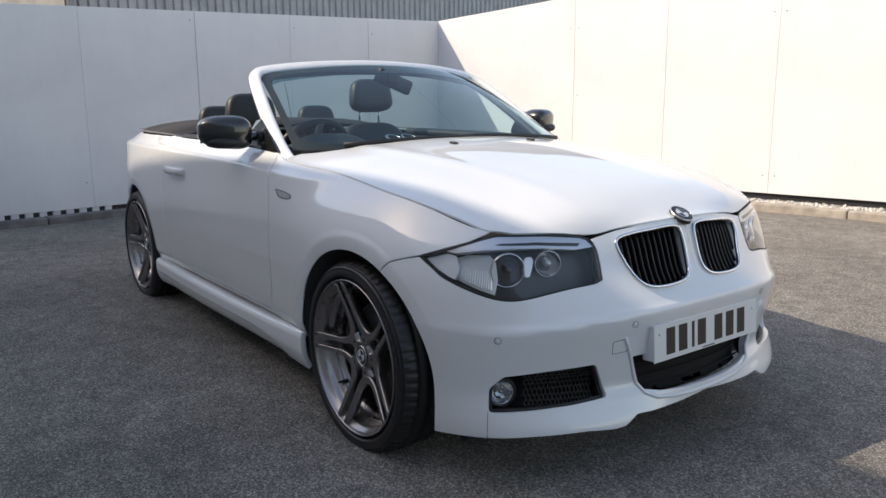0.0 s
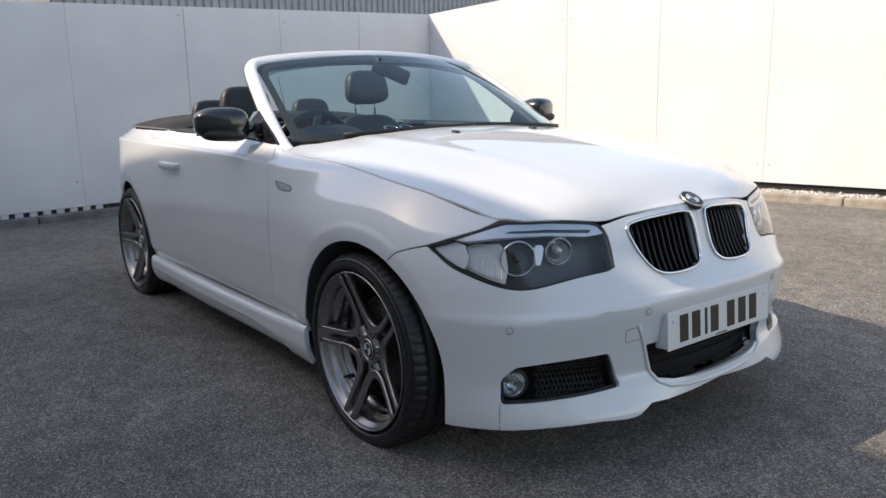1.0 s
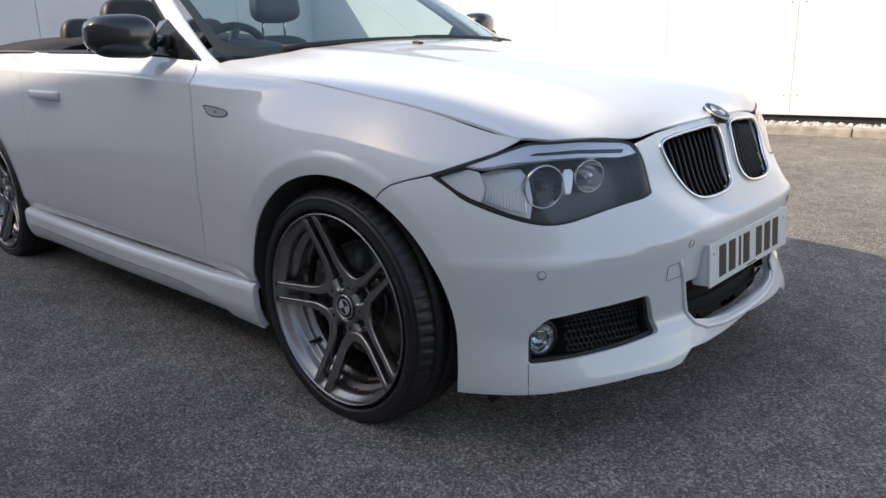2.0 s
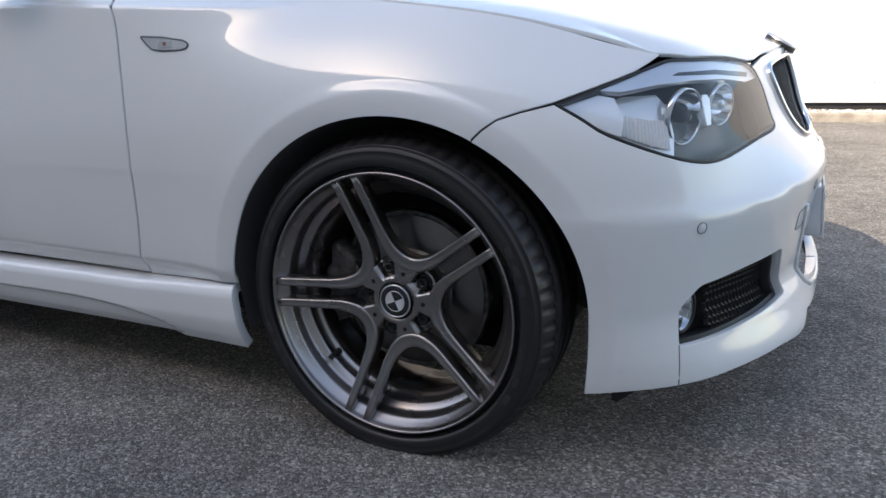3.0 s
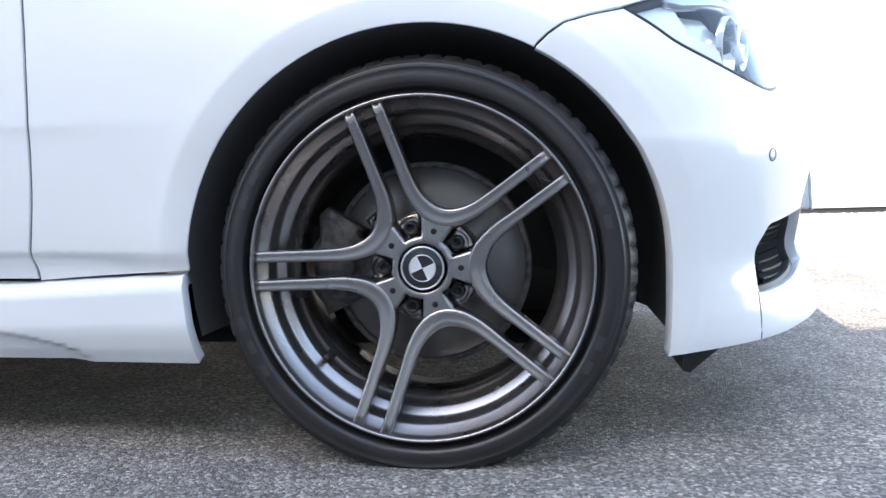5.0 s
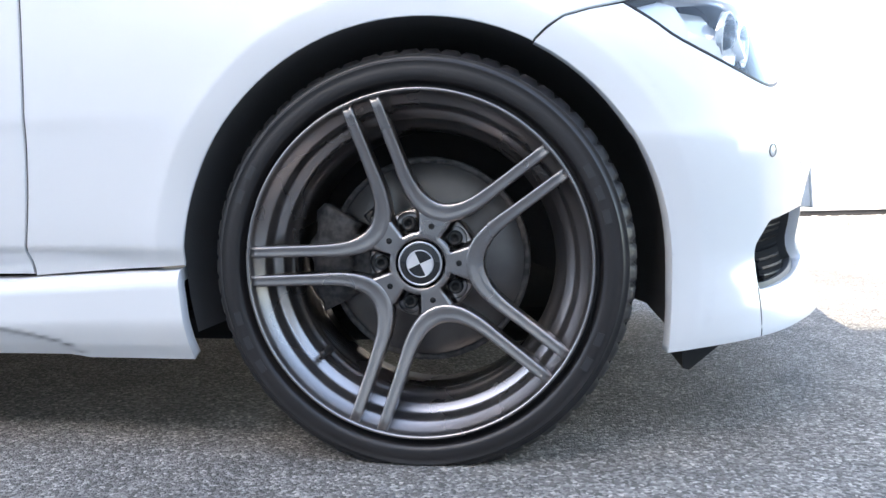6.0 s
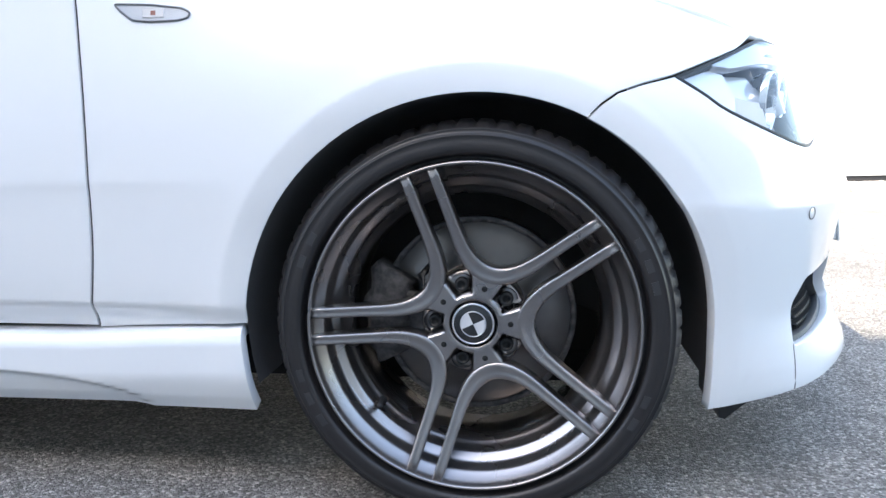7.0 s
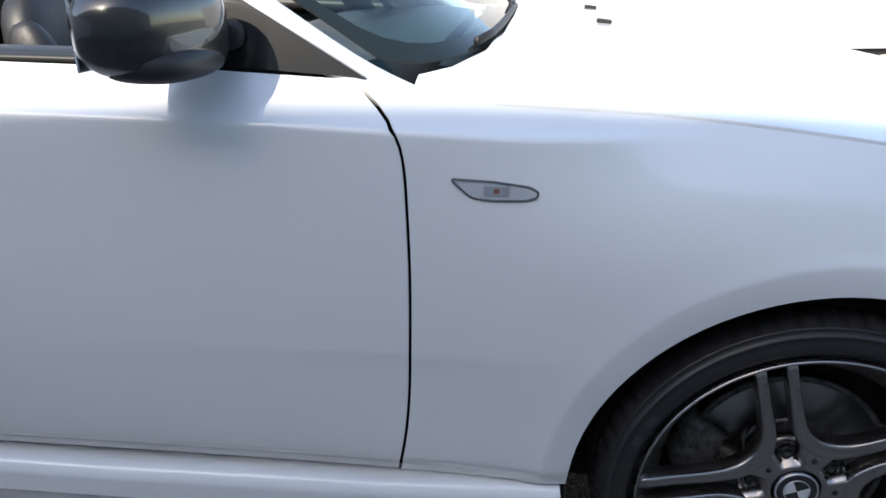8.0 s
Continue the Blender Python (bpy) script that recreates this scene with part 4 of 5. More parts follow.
def brake_parts(parent, side):
    def put(name, v, f, mat, label=""):
        v = np.array(v, float) * np.array([1, side, 1])
        return from_arrays(name, v, f if side > 0 else [q[::-1] for q in f], mat, parent, label)
    put("brake_disc", *lathe([(.070, .700), (.078, .742), (.082, .728), (.086, .7265), (.1595, .7265), (.1610, .724), (.1610, .702), (.086, .700)], 72), STEEL, "rusty-edged steel brake disc")
    put("disc_edge", *lathe([(.1510, .7262), (.1515, .7274), (.1600, .7274), (.1606, .7262)], 72), IRON, "rusty rim of the disc")
    put("disc_bell", *lathe([(.0001, .757), (.066, .757), (.0765, .752), (.079, .728)], 40), IRON)
    for a0, a1, r0, r1, y0, y1 in ((150, 206, .112, .183, .690, .762), (158, 198, .070, .115, .735, .770)):
        v, f = [], []
        n = 12
        for i in range(n):
            a = radians(a0 + (a1 - a0) * i / (n - 1))
            wob = .006 * math.sin(i * 1.7)
            for r, y in ((r0 + wob, y0), (r0 + wob, y1 - .01), (r0 + .012, y1), (r1 - .014, y1), (r1 + wob, y1 - .014), (r1 + wob, y0)):
                v.append((r * math.cos(a), y, r * math.sin(a)))
        for i in range(n - 1):
            for q in range(6):
                p = (q + 1) % 6
                f.append((i * 6 + q, i * 6 + p, (i + 1) * 6 + p, (i + 1) * 6 + q))
        f += [tuple(range(5, -1, -1)), tuple((n - 1) * 6 + q for q in range(6))]
        put("brake_caliper", v, f, IRON)
    hose = [(-.07, .75, .085), (-.085, .77, .07), (-.075, .775, .045), (-.09, .765, .03)]
    vv, ff = sweep(hose, oval(.006, .006, 8))
    put("brake_hose", vv, ff, BLACK_PLASTIC)


HUB_Z = .318
for ax in (0.0, -2.48):
    for side in (-1, 1):
        w = new("wheel")
        w.parent = car
        w.matrix_basis = pose(ax, -.022 * side if ax < -1 else 0, HUB_Z)
        tagged(w, "gunmetal double-spoke alloy wheel with a low-profile tyre")
        wheel_parts(w, side)
        b = new("brake")
        b.parent = car
        b.matrix_basis = pose(ax, -.022 * side if ax < -1 else 0, HUB_Z)
        brake_parts(b, side)

# ---- lamps, grilles and small things of the car's front ----
def sunk(off, surf=skin):
    """The same form, set in by off."""
    def f(u, v):
        e = 6e-4
        u, v = np.asarray(u, float), np.asarray(v, float)
        n = np.cross(surf(u + e, v) - surf(u - e, v), surf(u, v + e) - surf(u, v - e))
        n = n / np.maximum(np.linalg.norm(n, axis=-1), 1e-12)[..., None]
        return surf(u, v) - n * off
    return f


def on_skin(s, z, side, off=0.0):
    """A frame on the body: y out of the surface, z up along it."""
    e = 1e-3
    p = skin(s, z)
    n = np.cross(skin(s + e, z) - skin(s - e, z), skin(s, z + e) - skin(s, z - e))
    k = np.array([1, side, 1])
    p, n = Vector(p * k), Vector(n * k).normalized()
    up = Vector((0, 0, 1))
    x = n.cross(up).normalized()
    up = x.cross(n)
    m = Matrix(((x.x, n.x, up.x, 0), (x.y, n.y, up.y, 0), (x.z, n.z, up.z, 0), (0, 0, 0, 1)))
    return Matrix.Translation(p + n * off) @ m


def turned(name, profile, mat, parent, m, n=32, label=""):
    v, f = lathe(profile, n)
    ob = from_arrays(name, [m @ Vector(p) for p in v], f, mat, parent, label)
    return ob


def ring(loop, surf, radius, side, flat=1.0):
    """A bead laid round a loop on a form."""
    q = np.array(loop)
    P = surf(q[:, 0], q[:, 1]) * np.array([1, side, 1])
    e = 6e-4
    n = np.cross(surf(q[:, 0] + e, q[:, 1]) - surf(q[:, 0] - e, q[:, 1]), surf(q[:, 0], q[:, 1] + e) - surf(q[:, 0], q[:, 1] - e)) * np.array([1, side, 1])
    return sweep([tuple(p) for p in P], oval(radius, radius * flat, 8), [tuple(x) for x in n], closed=True)


HEADLIGHT = HEADLIGHT_LOW + HEADLIGHT_TOP
HL = chamfer(HEADLIGHT, .006, 3)
for side in (-1, 1):
    lamp = new("headlight")
    lamp.parent = car
    tagged(lamp, "clear-glass headlight with twin round reflectors")
    body_loop = fine(HL, .02)
    panel("housing", place(cut(sunk(.060), body_loop, [], .03, -.004, 0), side), LAMP_DARK, lamp)
    rim = cut(skin, body_loop, [inset(body_loop, .0042)], .012, .0008, .03, .01)
    panel("seal", place(rim, side), BLACK_PLASTIC, lamp, "black seal round the glass")
    # silver corner and brow behind the glass
    corner = [(.965, .688), (.92, .661), (.885, .644), (.862, .636), (.855, .665), (.87, .700), (.90, .706)]
    panel("corner_reflector", place(cut(sunk(.016), corner, [], .02, 0, .012), side), SILVER_PLASTIC, lamp)
    brow = [(.405, .712), (.425, .731), (.45, .7375), (.60, .7508), (.74, .7508), (.83, .7318), (.90, .709), (.86, .706), (.78, .716), (.68, .720), (.58, .718), (.47, .708)]
    panel("brow", place(cut(sunk(.005), brow, [], .02, 0, .016), side), SATIN, lamp, "satin silver brow strip")
    slot = [(.45, .7235), (.60, .7335), (.72, .733), (.74, .729), (.60, .7265), (.46, .7165)]
    panel("brow_slot", place(cut(sunk(.0038), slot, [], .02, 0, .002), side), LAMP_DARK, lamp)
    field = [(.89, .650), (.84, .630), (.79, .613), (.735, .600), (.725, .640), (.735, .69), (.76, .712), (.84, .712), (.88, .700)]
    panel("reflector_field", place(cut(sunk(.040), field, [], .02, 0, .02), side), SILVER_PLASTIC, lamp, "pale ribbed indicator reflector")
    # three bowls
    for s0, z0, r, deep, back, kind in ((.690, .666, .047, .048, .034, "low"), (.556, .678, .036, .036, .030, "high")):
        base = on_skin(s0, z0, side, -back)
        ahead = Matrix.Translation(base.translation) @ (Vector((.86, .42 * side, -.05)).to_track_quat("Y", "Z").to_matrix().to_4x4())
        prof = [(.007, -deep), (r * .45, -deep * .92), (r * .75, -deep * .66), (r * .93, -deep * .28), (r * .985, 0), (r, .002), (r * 1.05, .002), (r * 1.06, -.008)]
        turned("reflector", prof, CHROME, lamp, ahead, 40)
        if kind:
            turned("bulb", [(.0001, .004), (.008, .003), (.011, -.004), (.011, -deep * .9)], DARK if kind == "low" else SATIN, lamp, ahead, 16)
            turned("bulb_glass", [(.0001, .010), (.006, .009), (.010, .004)], CLEAR, lamp, ahead, 14)
            turned("trim_ring", [(r * 1.0, .0), (r * 1.01, .003), (r * 1.03, .003), (r * 1.05, -.004)], SATIN, lamp, ahead, 40)
    # bright web between the bowls
    web = [(.634, .646), (.636, .690), (.628, .699), (.612, .699), (.606, .690), (.612, .665), (.620, .646)]
    panel("reflector_web", place(cut(sunk(.026), web, [], .015, 0, .015), side), SILVER_PLASTIC, lamp)
    # upright prisms of the indicator
    for i in range(16):
        s1 = .868 - .0079 * i
        lo = float(np.interp(s1, (.735, .79, .84, .89), (.606, .617, .633, .653))) + .004
        hi = lo + .034 + .0011 * i
        zz = np.linspace(lo, hi, 8)
        P = sunk(.034)(np.full(8, s1), zz) * np.array([1, side, 1])
        vv, ff = sweep([tuple(p) for p in P], [(-.0041, -.003), (.0041, -.003), (.0, .0012)], [(.7, .7 * side, 0)] * 8)
        from_arrays("prism", vv, ff, SILVER_PLASTIC, lamp, smooth=False)
    glass = panel("lens", place(cut(sunk(.0005), inset(body_loop, .004), [], .02, 0, 0), side), CLEAR, lamp, "clear polycarbonate lens")
    glass.visible_shadow = False

    # kidney grille
    kidney = new("grille")
    kidney.parent = car
    tagged(kidney, "black upright-slat grille in a chrome frame")
    v, f = ring(fine(inset(KIDNEY, -.001), .012), sunk(-.001), .0056, side, 1.4)
    from_arrays("chrome_frame", v, f, CHROME, kidney, "bright chrome frame")
    # sheet coloured near black in place of the shade behind the slats
    panel("shade_backing", place(cut(sunk(.055), KIDNEY, [], .03, -.006, 0), side), DARK, kidney)
    w0, w1 = .046, .286
    for i in range(11):
        w = w0 + (w1 - w0) * i / 10
        zs = [z for (s, z) in KIDNEY]
        q = np.array(KIDNEY)
        sx = float(s_of_w(w))
        order = np.argsort(np.abs(q[:, 0] - sx))[:14]
        lo, hi = q[order, 1].min() - .002, q[order, 1].max() + .002
        zz = np.linspace(lo + .004, hi - .004, 7)
        P = sunk(.016)(np.full(7, sx), zz) * np.array([1, side, 1])
        vv, ff = sweep([tuple(p) for p in P], [(-.0030, -.012), (.0030, -.012), (.0032, .004), (.0015, .0075), (-.0015, .0075), (-.0032, .004)], [(1, .1 * side, .1)] * 7)
        from_arrays("slat", vv, ff, SLAT_BLACK, kidney)

    # fog lamp and its mesh
    fog = new("fog_lamp")
    fog.parent = car
    tagged(fog, "round clear fog lamp beside a black mesh")
    # near-black sheet paints the shade in the recess behind the mesh
    panel("shade_backing", place(cut(sunk(.075), FOG, [], .03, -.012, 0), side), DARK, fog)
    panel("surround", place(cut(sunk(.018), FOG, [inset(fine(FOG, .02), .003)], .012, -.004, .05, .012), side), BLACK_PLASTIC, fog)
    c = on_skin(s_of_w(.669), .314, side, -.030)
    ahead = Matrix.Translation(c.translation) @ (Vector((.9, .32 * side, 0)).to_track_quat("Y", "Z").to_matrix().to_4x4())
    turned("bowl", [(.006, -.030), (.020, -.026), (.031, -.012), (.0345, .002), (.0365, .002), (.040, -.012), (.042, -.035)], CHROME, fog, ahead, 32)
    turned("trim_ring", [(.034, .002), (.036, .005), (.043, .003), (.046, -.010), (.047, -.04)], BLACK_PLASTIC, fog, ahead, 32)
    turned("bulb", [(.0001, -.004), (.006, -.006), (.008, -.014), (.008, -.030)], SATIN, fog, ahead, 12)
    g = turned("lens", [(.0001, .010), (.015, .009), (.028, .006), (.035, .002)], LENS, fog, ahead, 28)
    g.visible_shadow = False
    V, F = [], []
    q = sunk(.034)
    for i in range(20):
        for j in range(11):
            for k in (0, 1, 2):
                w = .425 + i * .0115 + (.00575 if j % 2 else 0)
                z = .278 + j * .0105
                if w > .615 or not inside(np.array([[float(s_of_w(w)), z]]), FOG)[0]:
                    continue
                ang = (90, 210, 330)[k]
                w2, z2 = w + .0064 * math.cos(radians(ang)), z + .0064 * math.sin(radians(ang))
                a, b = (q(s_of_w(u), h) * np.array([1, side, 1]) for u, h in ((w, z), (w2, z2)))
                vv, ff = sweep([tuple(a), tuple(b)], [(-.0012, -.004), (.0012, -.004), (.0012, .003), (-.0012, .003)], [(1, 0, 0)] * 2)
                b0 = len(V)
                V += vv
                F += [tuple(b0 + x for x in t) for t in ff]
    tagged(from_arrays("mesh_insert", V, F, MESH_GREY, fog, smooth=False), "black honeycomb mesh", kind="stuff")

    # side repeater
    rep = new("side_repeater")
    rep.parent = car
    tagged(rep, "clear side repeater lamp on the wing")
    loop = chamfer(sz([(-.538, .8115), (-.48, .8085), (-.430, .802), (-.4185, .795), (-.421, .788), (-.435, .784), (-.48, .783), (-.508, .786), (-.525, .799)]), .006, 3)
    panel("body", place(cut(sunk(-.0005), loop, [], .008, 0, .004, .006), side), LAMP_PALE, rep)
    v, f = ring(fine(loop, .008), sunk(-.001), .0016, side)
    from_arrays("seal", v, f, GREY_TRIM, rep)
    m = on_skin(s_of_x(-.475), .796, side, .001)
    part("bulb", boxed((.009, .002, .008), m, .0008, 1), AMBER, rep)
    part("bulb_seat", boxed((.034, .0016, .014), m, .0006, 1), SATIN, rep)
    g = panel("lens", place(cut(sunk(-.0045), inset(loop, .001), [], .008, 0, .004, .006), side), CLEAR, rep)
    g.visible_shadow = False

    # parking sensors and the tow-eye cover
    for s0, z0 in ((.724, .477), (float(s_of_w(.318)), .499)):
        m = on_skin(s0, z0, side)
        sensor = turned("parking_sensor", [(.0001, .0006), (.0080, .0006), (.0086, .0002)], PAINT, car, m, 24)
        turned("sensor_ring", [(.0090, .0004), (.0094, .0012), (.0099, .0012), (.0104, .0002)], GREY_TRIM, car, m, 24)
    if side < 0:
        loop = chamfer(wz([(.333, .418), (.335, .458), (.384, .453), (.382, .415)]), .006, 3)
        v, f = ring(fine(loop, .01), sunk(-.0002), .0009, side)
        from_arrays("tow_cover_gap", v, f, GREY_TRIM, car)

# raised blade that frames the lower intake
half_b = wz([(.345, .462), (.333, .44), (.318, .405), (.300, .355), (.284, .312), (.262, .282), (.22, .263), (.15, .254), (.07, .250), (.0, .249)])
blade = [(skin(s, z) + np.array([-.001, 0, 0])) for s, z in half_b]
pts = [tuple(p * np.array([1, -1, 1])) for p in blade] + [tuple(p) for p in blade[-2::-1]]
vv, ff = sweep(pts, oval(.007, .0065, 10, 1.5), [(1, 0, .1)] * len(pts))
from_arrays("intake_blade", vv, ff, PAINT, car, "white blade framing the lower intake")

# black air deflectors under the bumper, ahead of the wheels
for side in (-1, 1):
    bm = bmesh.new()
    face = bm.faces.new([bm.verts.new((x, .700 * side, z)) for x, z in ((.392, .215), (.394, .142), (.404, .140), (.452, .182), (.456, .215))])
    got = bmesh.ops.extrude_face_region(bm, geom=[face])
    for q in got["geom"]:
        if isinstance(q, bmesh.types.BMVert):
            q.co.y -= .16 * side
    bmesh.ops.recalc_face_normals(bm, faces=bm.faces)
    part("air_deflector", bm, BLACK_PLASTIC, car, "black plastic deflector under the bumper")

# seam down from the fog lamps
for side in (-1, 1):
    P = sunk(.0004)(np.full(9, float(s_of_w(.699))), np.linspace(.268, .1940, 9)) * np.array([1, side, 1])
    vv, ff = sweep([tuple(p) for p in P], oval(.0012, .0012, 6))
    from_arrays("lip_seam", vv, ff, GREY_TRIM, car)

# lower intake: sheet and bars coloured near black, so its shade is in the colour
panel("intake_shade_sheet", both(cut(sunk(.05), [(MID, .41)] + INTAKE + [(MID, .26)], [], .03, -.004, 0)), DARK, car)
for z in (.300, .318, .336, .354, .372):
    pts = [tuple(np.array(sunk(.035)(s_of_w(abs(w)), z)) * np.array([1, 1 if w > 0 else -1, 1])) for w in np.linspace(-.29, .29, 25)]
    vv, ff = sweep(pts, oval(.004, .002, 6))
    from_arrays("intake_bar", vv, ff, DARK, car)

# number plate: writing shown as plain bars
plate = new("number_plate")
plate.parent = car
plate.matrix_basis = pose(.724, 0, .432, 0, -4, 0)
tagged(plate, "white number plate with plain black bars")
part("plate_face", boxed((.004, .520, .111), bevel=.0018), PLATE, plate)
part("plate_plinth", boxed((.044, .514, .106), Matrix.Translation((-.0240, 0, 0)), .006, 3), PAINT, plate)
for y in (-.205, -.147, -.098, -.055, .030, .090, .150):
    part("bar", boxed((.0012, .012 if y == -.098 else .040, .079), Matrix.Translation((.0024, y + .02, 0))), PLATE_BLACK, plate)
part("small_bar", boxed((.0010, .06, .004), Matrix.Translation((.0022, 0, -.050))), GREY_TRIM, plate)
for y in (-.235, .235):
    turned("plate_screw", [(.0001, .003), (.005, .003), (.006, .0)], PLATE, plate, Matrix.Translation((.002, y, .028)) @ Matrix.Rotation(-math.pi / 2, 4, "Z"), 14)

# bonnet badge: a plain quartered disc
e = 1e-3
p = lid(.603, 0.0)
n = (Vector(np.cross(lid(.603 + e, 0.0) - lid(.603 - e, 0.0), lid(.603, e) - lid(.603, -e))).normalized() + Vector((.16, 0, 0))).normalized()
BM = Matrix.Translation(Vector(p) + n * .005) @ n.to_track_quat("Y", "X").to_matrix().to_4x4()
badge = turned("badge", [(.0001, .004), (.033, .0042), (.0365, .003), (.0375, -.012)], PLATE_BLACK, car, BM, 40, "round black badge with a plain quartered disc")
turned("badge_ring", [(.0352, .003), (.0360, .0050), (.0372, .0045), (.0380, 0)], SATIN, badge, BM, 40)
turned("badge_inner_ring", [(.0205, .0042), (.0209, .0050), (.0217, .0050), (.0220, .0042)], SATIN, badge, BM, 36)
for i in range(4):
    v = [(0, .0048, 0)] + [(.0207 * math.cos(radians(90 * i + 11.25 * q)), .0048, .0207 * math.sin(radians(90 * i + 11.25 * q))) for q in range(9)]
    from_arrays("badge_quarter", [BM @ Vector(x) for x in v], [(0, q + 2, q + 1) for q in range(8)], BADGE_WHITE if i % 2 else BADGE_BLUE, badge, smooth=False)

# washer jets
for y in (-.20, .20):
    p = lid(-.292, abs(y))
    jet = part("washer_jet", boxed((.030, .022, .008), Matrix.Translation((p[0], y, p[2] + .003)) @ Matrix.Rotation(.12, 4, "Y"), .003), BLACK_PLASTIC, car)

# ---- windscreen, mirrors, cabin and tail ----
def screen(u, v):
    """The windscreen: u across (0 middle, 1 edge), v from its foot to its top."""
    u, v = np.asarray(u, float), np.asarray(v, float)
    a = np.abs(u)
    xb, zb, wb = -.480 - .030 * a ** 2 - .125 * a ** 7, .968 - .030 * a ** 2, .700 * u
    xt, zt, wt = -1.085 - .095 * a ** 2, 1.292 - .046 * a ** 2, .588 * u
    b = .018 * 4 * v * (1 - v) * (1 - .4 * a ** 2)
    return np.stack([xb + (xt - xb) * v + b * .5, wb + (wt - wb) * v, zb + (zt - zb) * v + b * .85], -1)


GLASS = [(-.0015, 0), (.25, 0), (.5, 0), (.75, 0), (.90, .0), (.955, .004), (.985, .018), (1.0, .045), (1.003, .25), (1.005, .5), (1.01, .88), (1.0, .94), (.98, .98), (.94, 1.005), (.6, 1.0), (.3, 1.0), (-.0015, 1.0)]
INNER = [(-.0015, .05), (.5, .05), (.78, .052), (.87, .060), (.92, .078), (.950, .11), (.965, .16), (.970, .25), (.970, .5), (.967, .78), (.958, .84), (.938, .885), (.905, .912), (.85, .93), (.4, .935), (.16, .93), (.13, .90), (.10, .86), (-.0015, .86)]
glass = panel("windscreen", both(cut(screen, GLASS, [], .04, 0, 0)), SCREEN, car, "slightly tinted windscreen")
glass.visible_shadow = False
band = [(-.0015, .84), (.5, .84), (.90, .83), (.965, .80), (.965, .86), (.93, .91), (.85, .935), (.4, .94), (-.0015, .94)]
shade_band = panel("shade_band", both(cut(sunk(-.001, screen), band, [], .04, 0, 0)), SHADE_BAND, car, "darker green shade band along the glass")
shade_band.visible_shadow = False
border = GLASS[:-1] + [(-.0015, 1.0)] + INNER[::-1]
panel("screen_border", both(cut(sunk(.003, screen), border, [], .04, 0, 0)), DARK, car, "black printed border of the windscreen")

# windscreen frame
half = [(-.53, .735, .866), (-.60, .732, .893), (-.70, .722, .940), (-.86, .697, 1.040), (-1.0, .668, 1.132), (-1.11, .640, 1.200), (-1.160, .619, 1.230), (-1.188, .591, 1.248), (-1.193, .55, 1.257), (-1.185, .47, 1.268), (-1.168, .33, 1.281), (-1.154, .16, 1.289), (-1.150, 0, 1.292)]
path = [(x, -w, z) for x, w, z in half] + [(x, w, z) for x, w, z in half[-2::-1]]
fine_path = []
for i in range(len(path) - 1):
    p0, p1, p2, p3 = (np.array(path[min(max(i + j, 0), len(path) - 1)]) for j in (-1, 0, 1, 2))
    for q in range(4):
        t = q / 4
        fine_path.append(tuple(.5 * (2 * p1 + (p2 - p0) * t + (2 * p0 - 5 * p1 + 4 * p2 - p3) * t * t + (3 * p1 - p0 - 3 * p2 + p3) * t ** 3)))
fine_path.append(path[-1])
ups = [(.62, .60 * np.sign(y) * min(1, abs(y) / .5) ** 3, .78) for x, y, z in fine_path]
vv, ff = sweep(fine_path, oval(.027, .017, 16, 3.2), ups)
from_arrays("windscreen_frame", vv, ff, PAINT, car, "white windscreen frame")
inner = [(x - .030, y * .985, z - .022) for x, y, z in fine_path]
vv, ff = sweep(inner, oval(.022, .016, 12, 3), ups)
from_arrays("frame_lining", vv, ff, BLACK_PLASTIC, car)
for side in (-1, 1):
    seal = [(x - .030, (abs(y) + .010) * side, z + .002) for x, y, z in fine_path[8:26]]
    vv, ff = sweep(seal, oval(.009, .012, 8), [(.62, 0, .78)] * len(seal))
    from_arrays("door_seal", vv, ff, BLACK_PLASTIC, car)

# cowl and wipers
cow = [(x, float(y)) for x, y in ((-.44, -.0015), (-.45, .3), (-.47, .48), (-.52, .60), (-.58, .60), (-.56, .4), (-.54, -.0015))]


def cowl(x, w):
    q = lid(np.maximum(x, -.56), np.minimum(w, .70))
    q[..., 0], q[..., 1] = x, w
    q[..., 2] = q[..., 2] - .012
    return q


panel("cowl", both(cut(cowl, cow, [], .03, 0, 0)), BLACK_PLASTIC, car)
for y0, y1 in ((.60, -.02), (.05, -.55)):
    P = [screen(abs(y) / .70, min(.006 + .002 * i, .016)) * np.array([1, 1 if y > 0 else -1, 1]) + np.array([.008, 0, .006]) for i, y in enumerate(np.linspace(y0, y1, 8) )]
    vv, ff = sweep([tuple(p) for p in P], oval(.006, .008, 8))
    arm = from_arrays("wiper", vv, ff, BLACK_PLASTIC, car)

# inside mirror
vm = part("inside_mirror", boxed((.04, .225, .070), pose(-1.06, .03, 1.216, -17, 12, 8), .018, 3), BLACK_PLASTIC, car)
part("mirror_mount", boxed((.04, .06, .07), pose(-1.035, 0, 1.232, 0, -35, 0), .015, 3), BLACK_PLASTIC, vm)


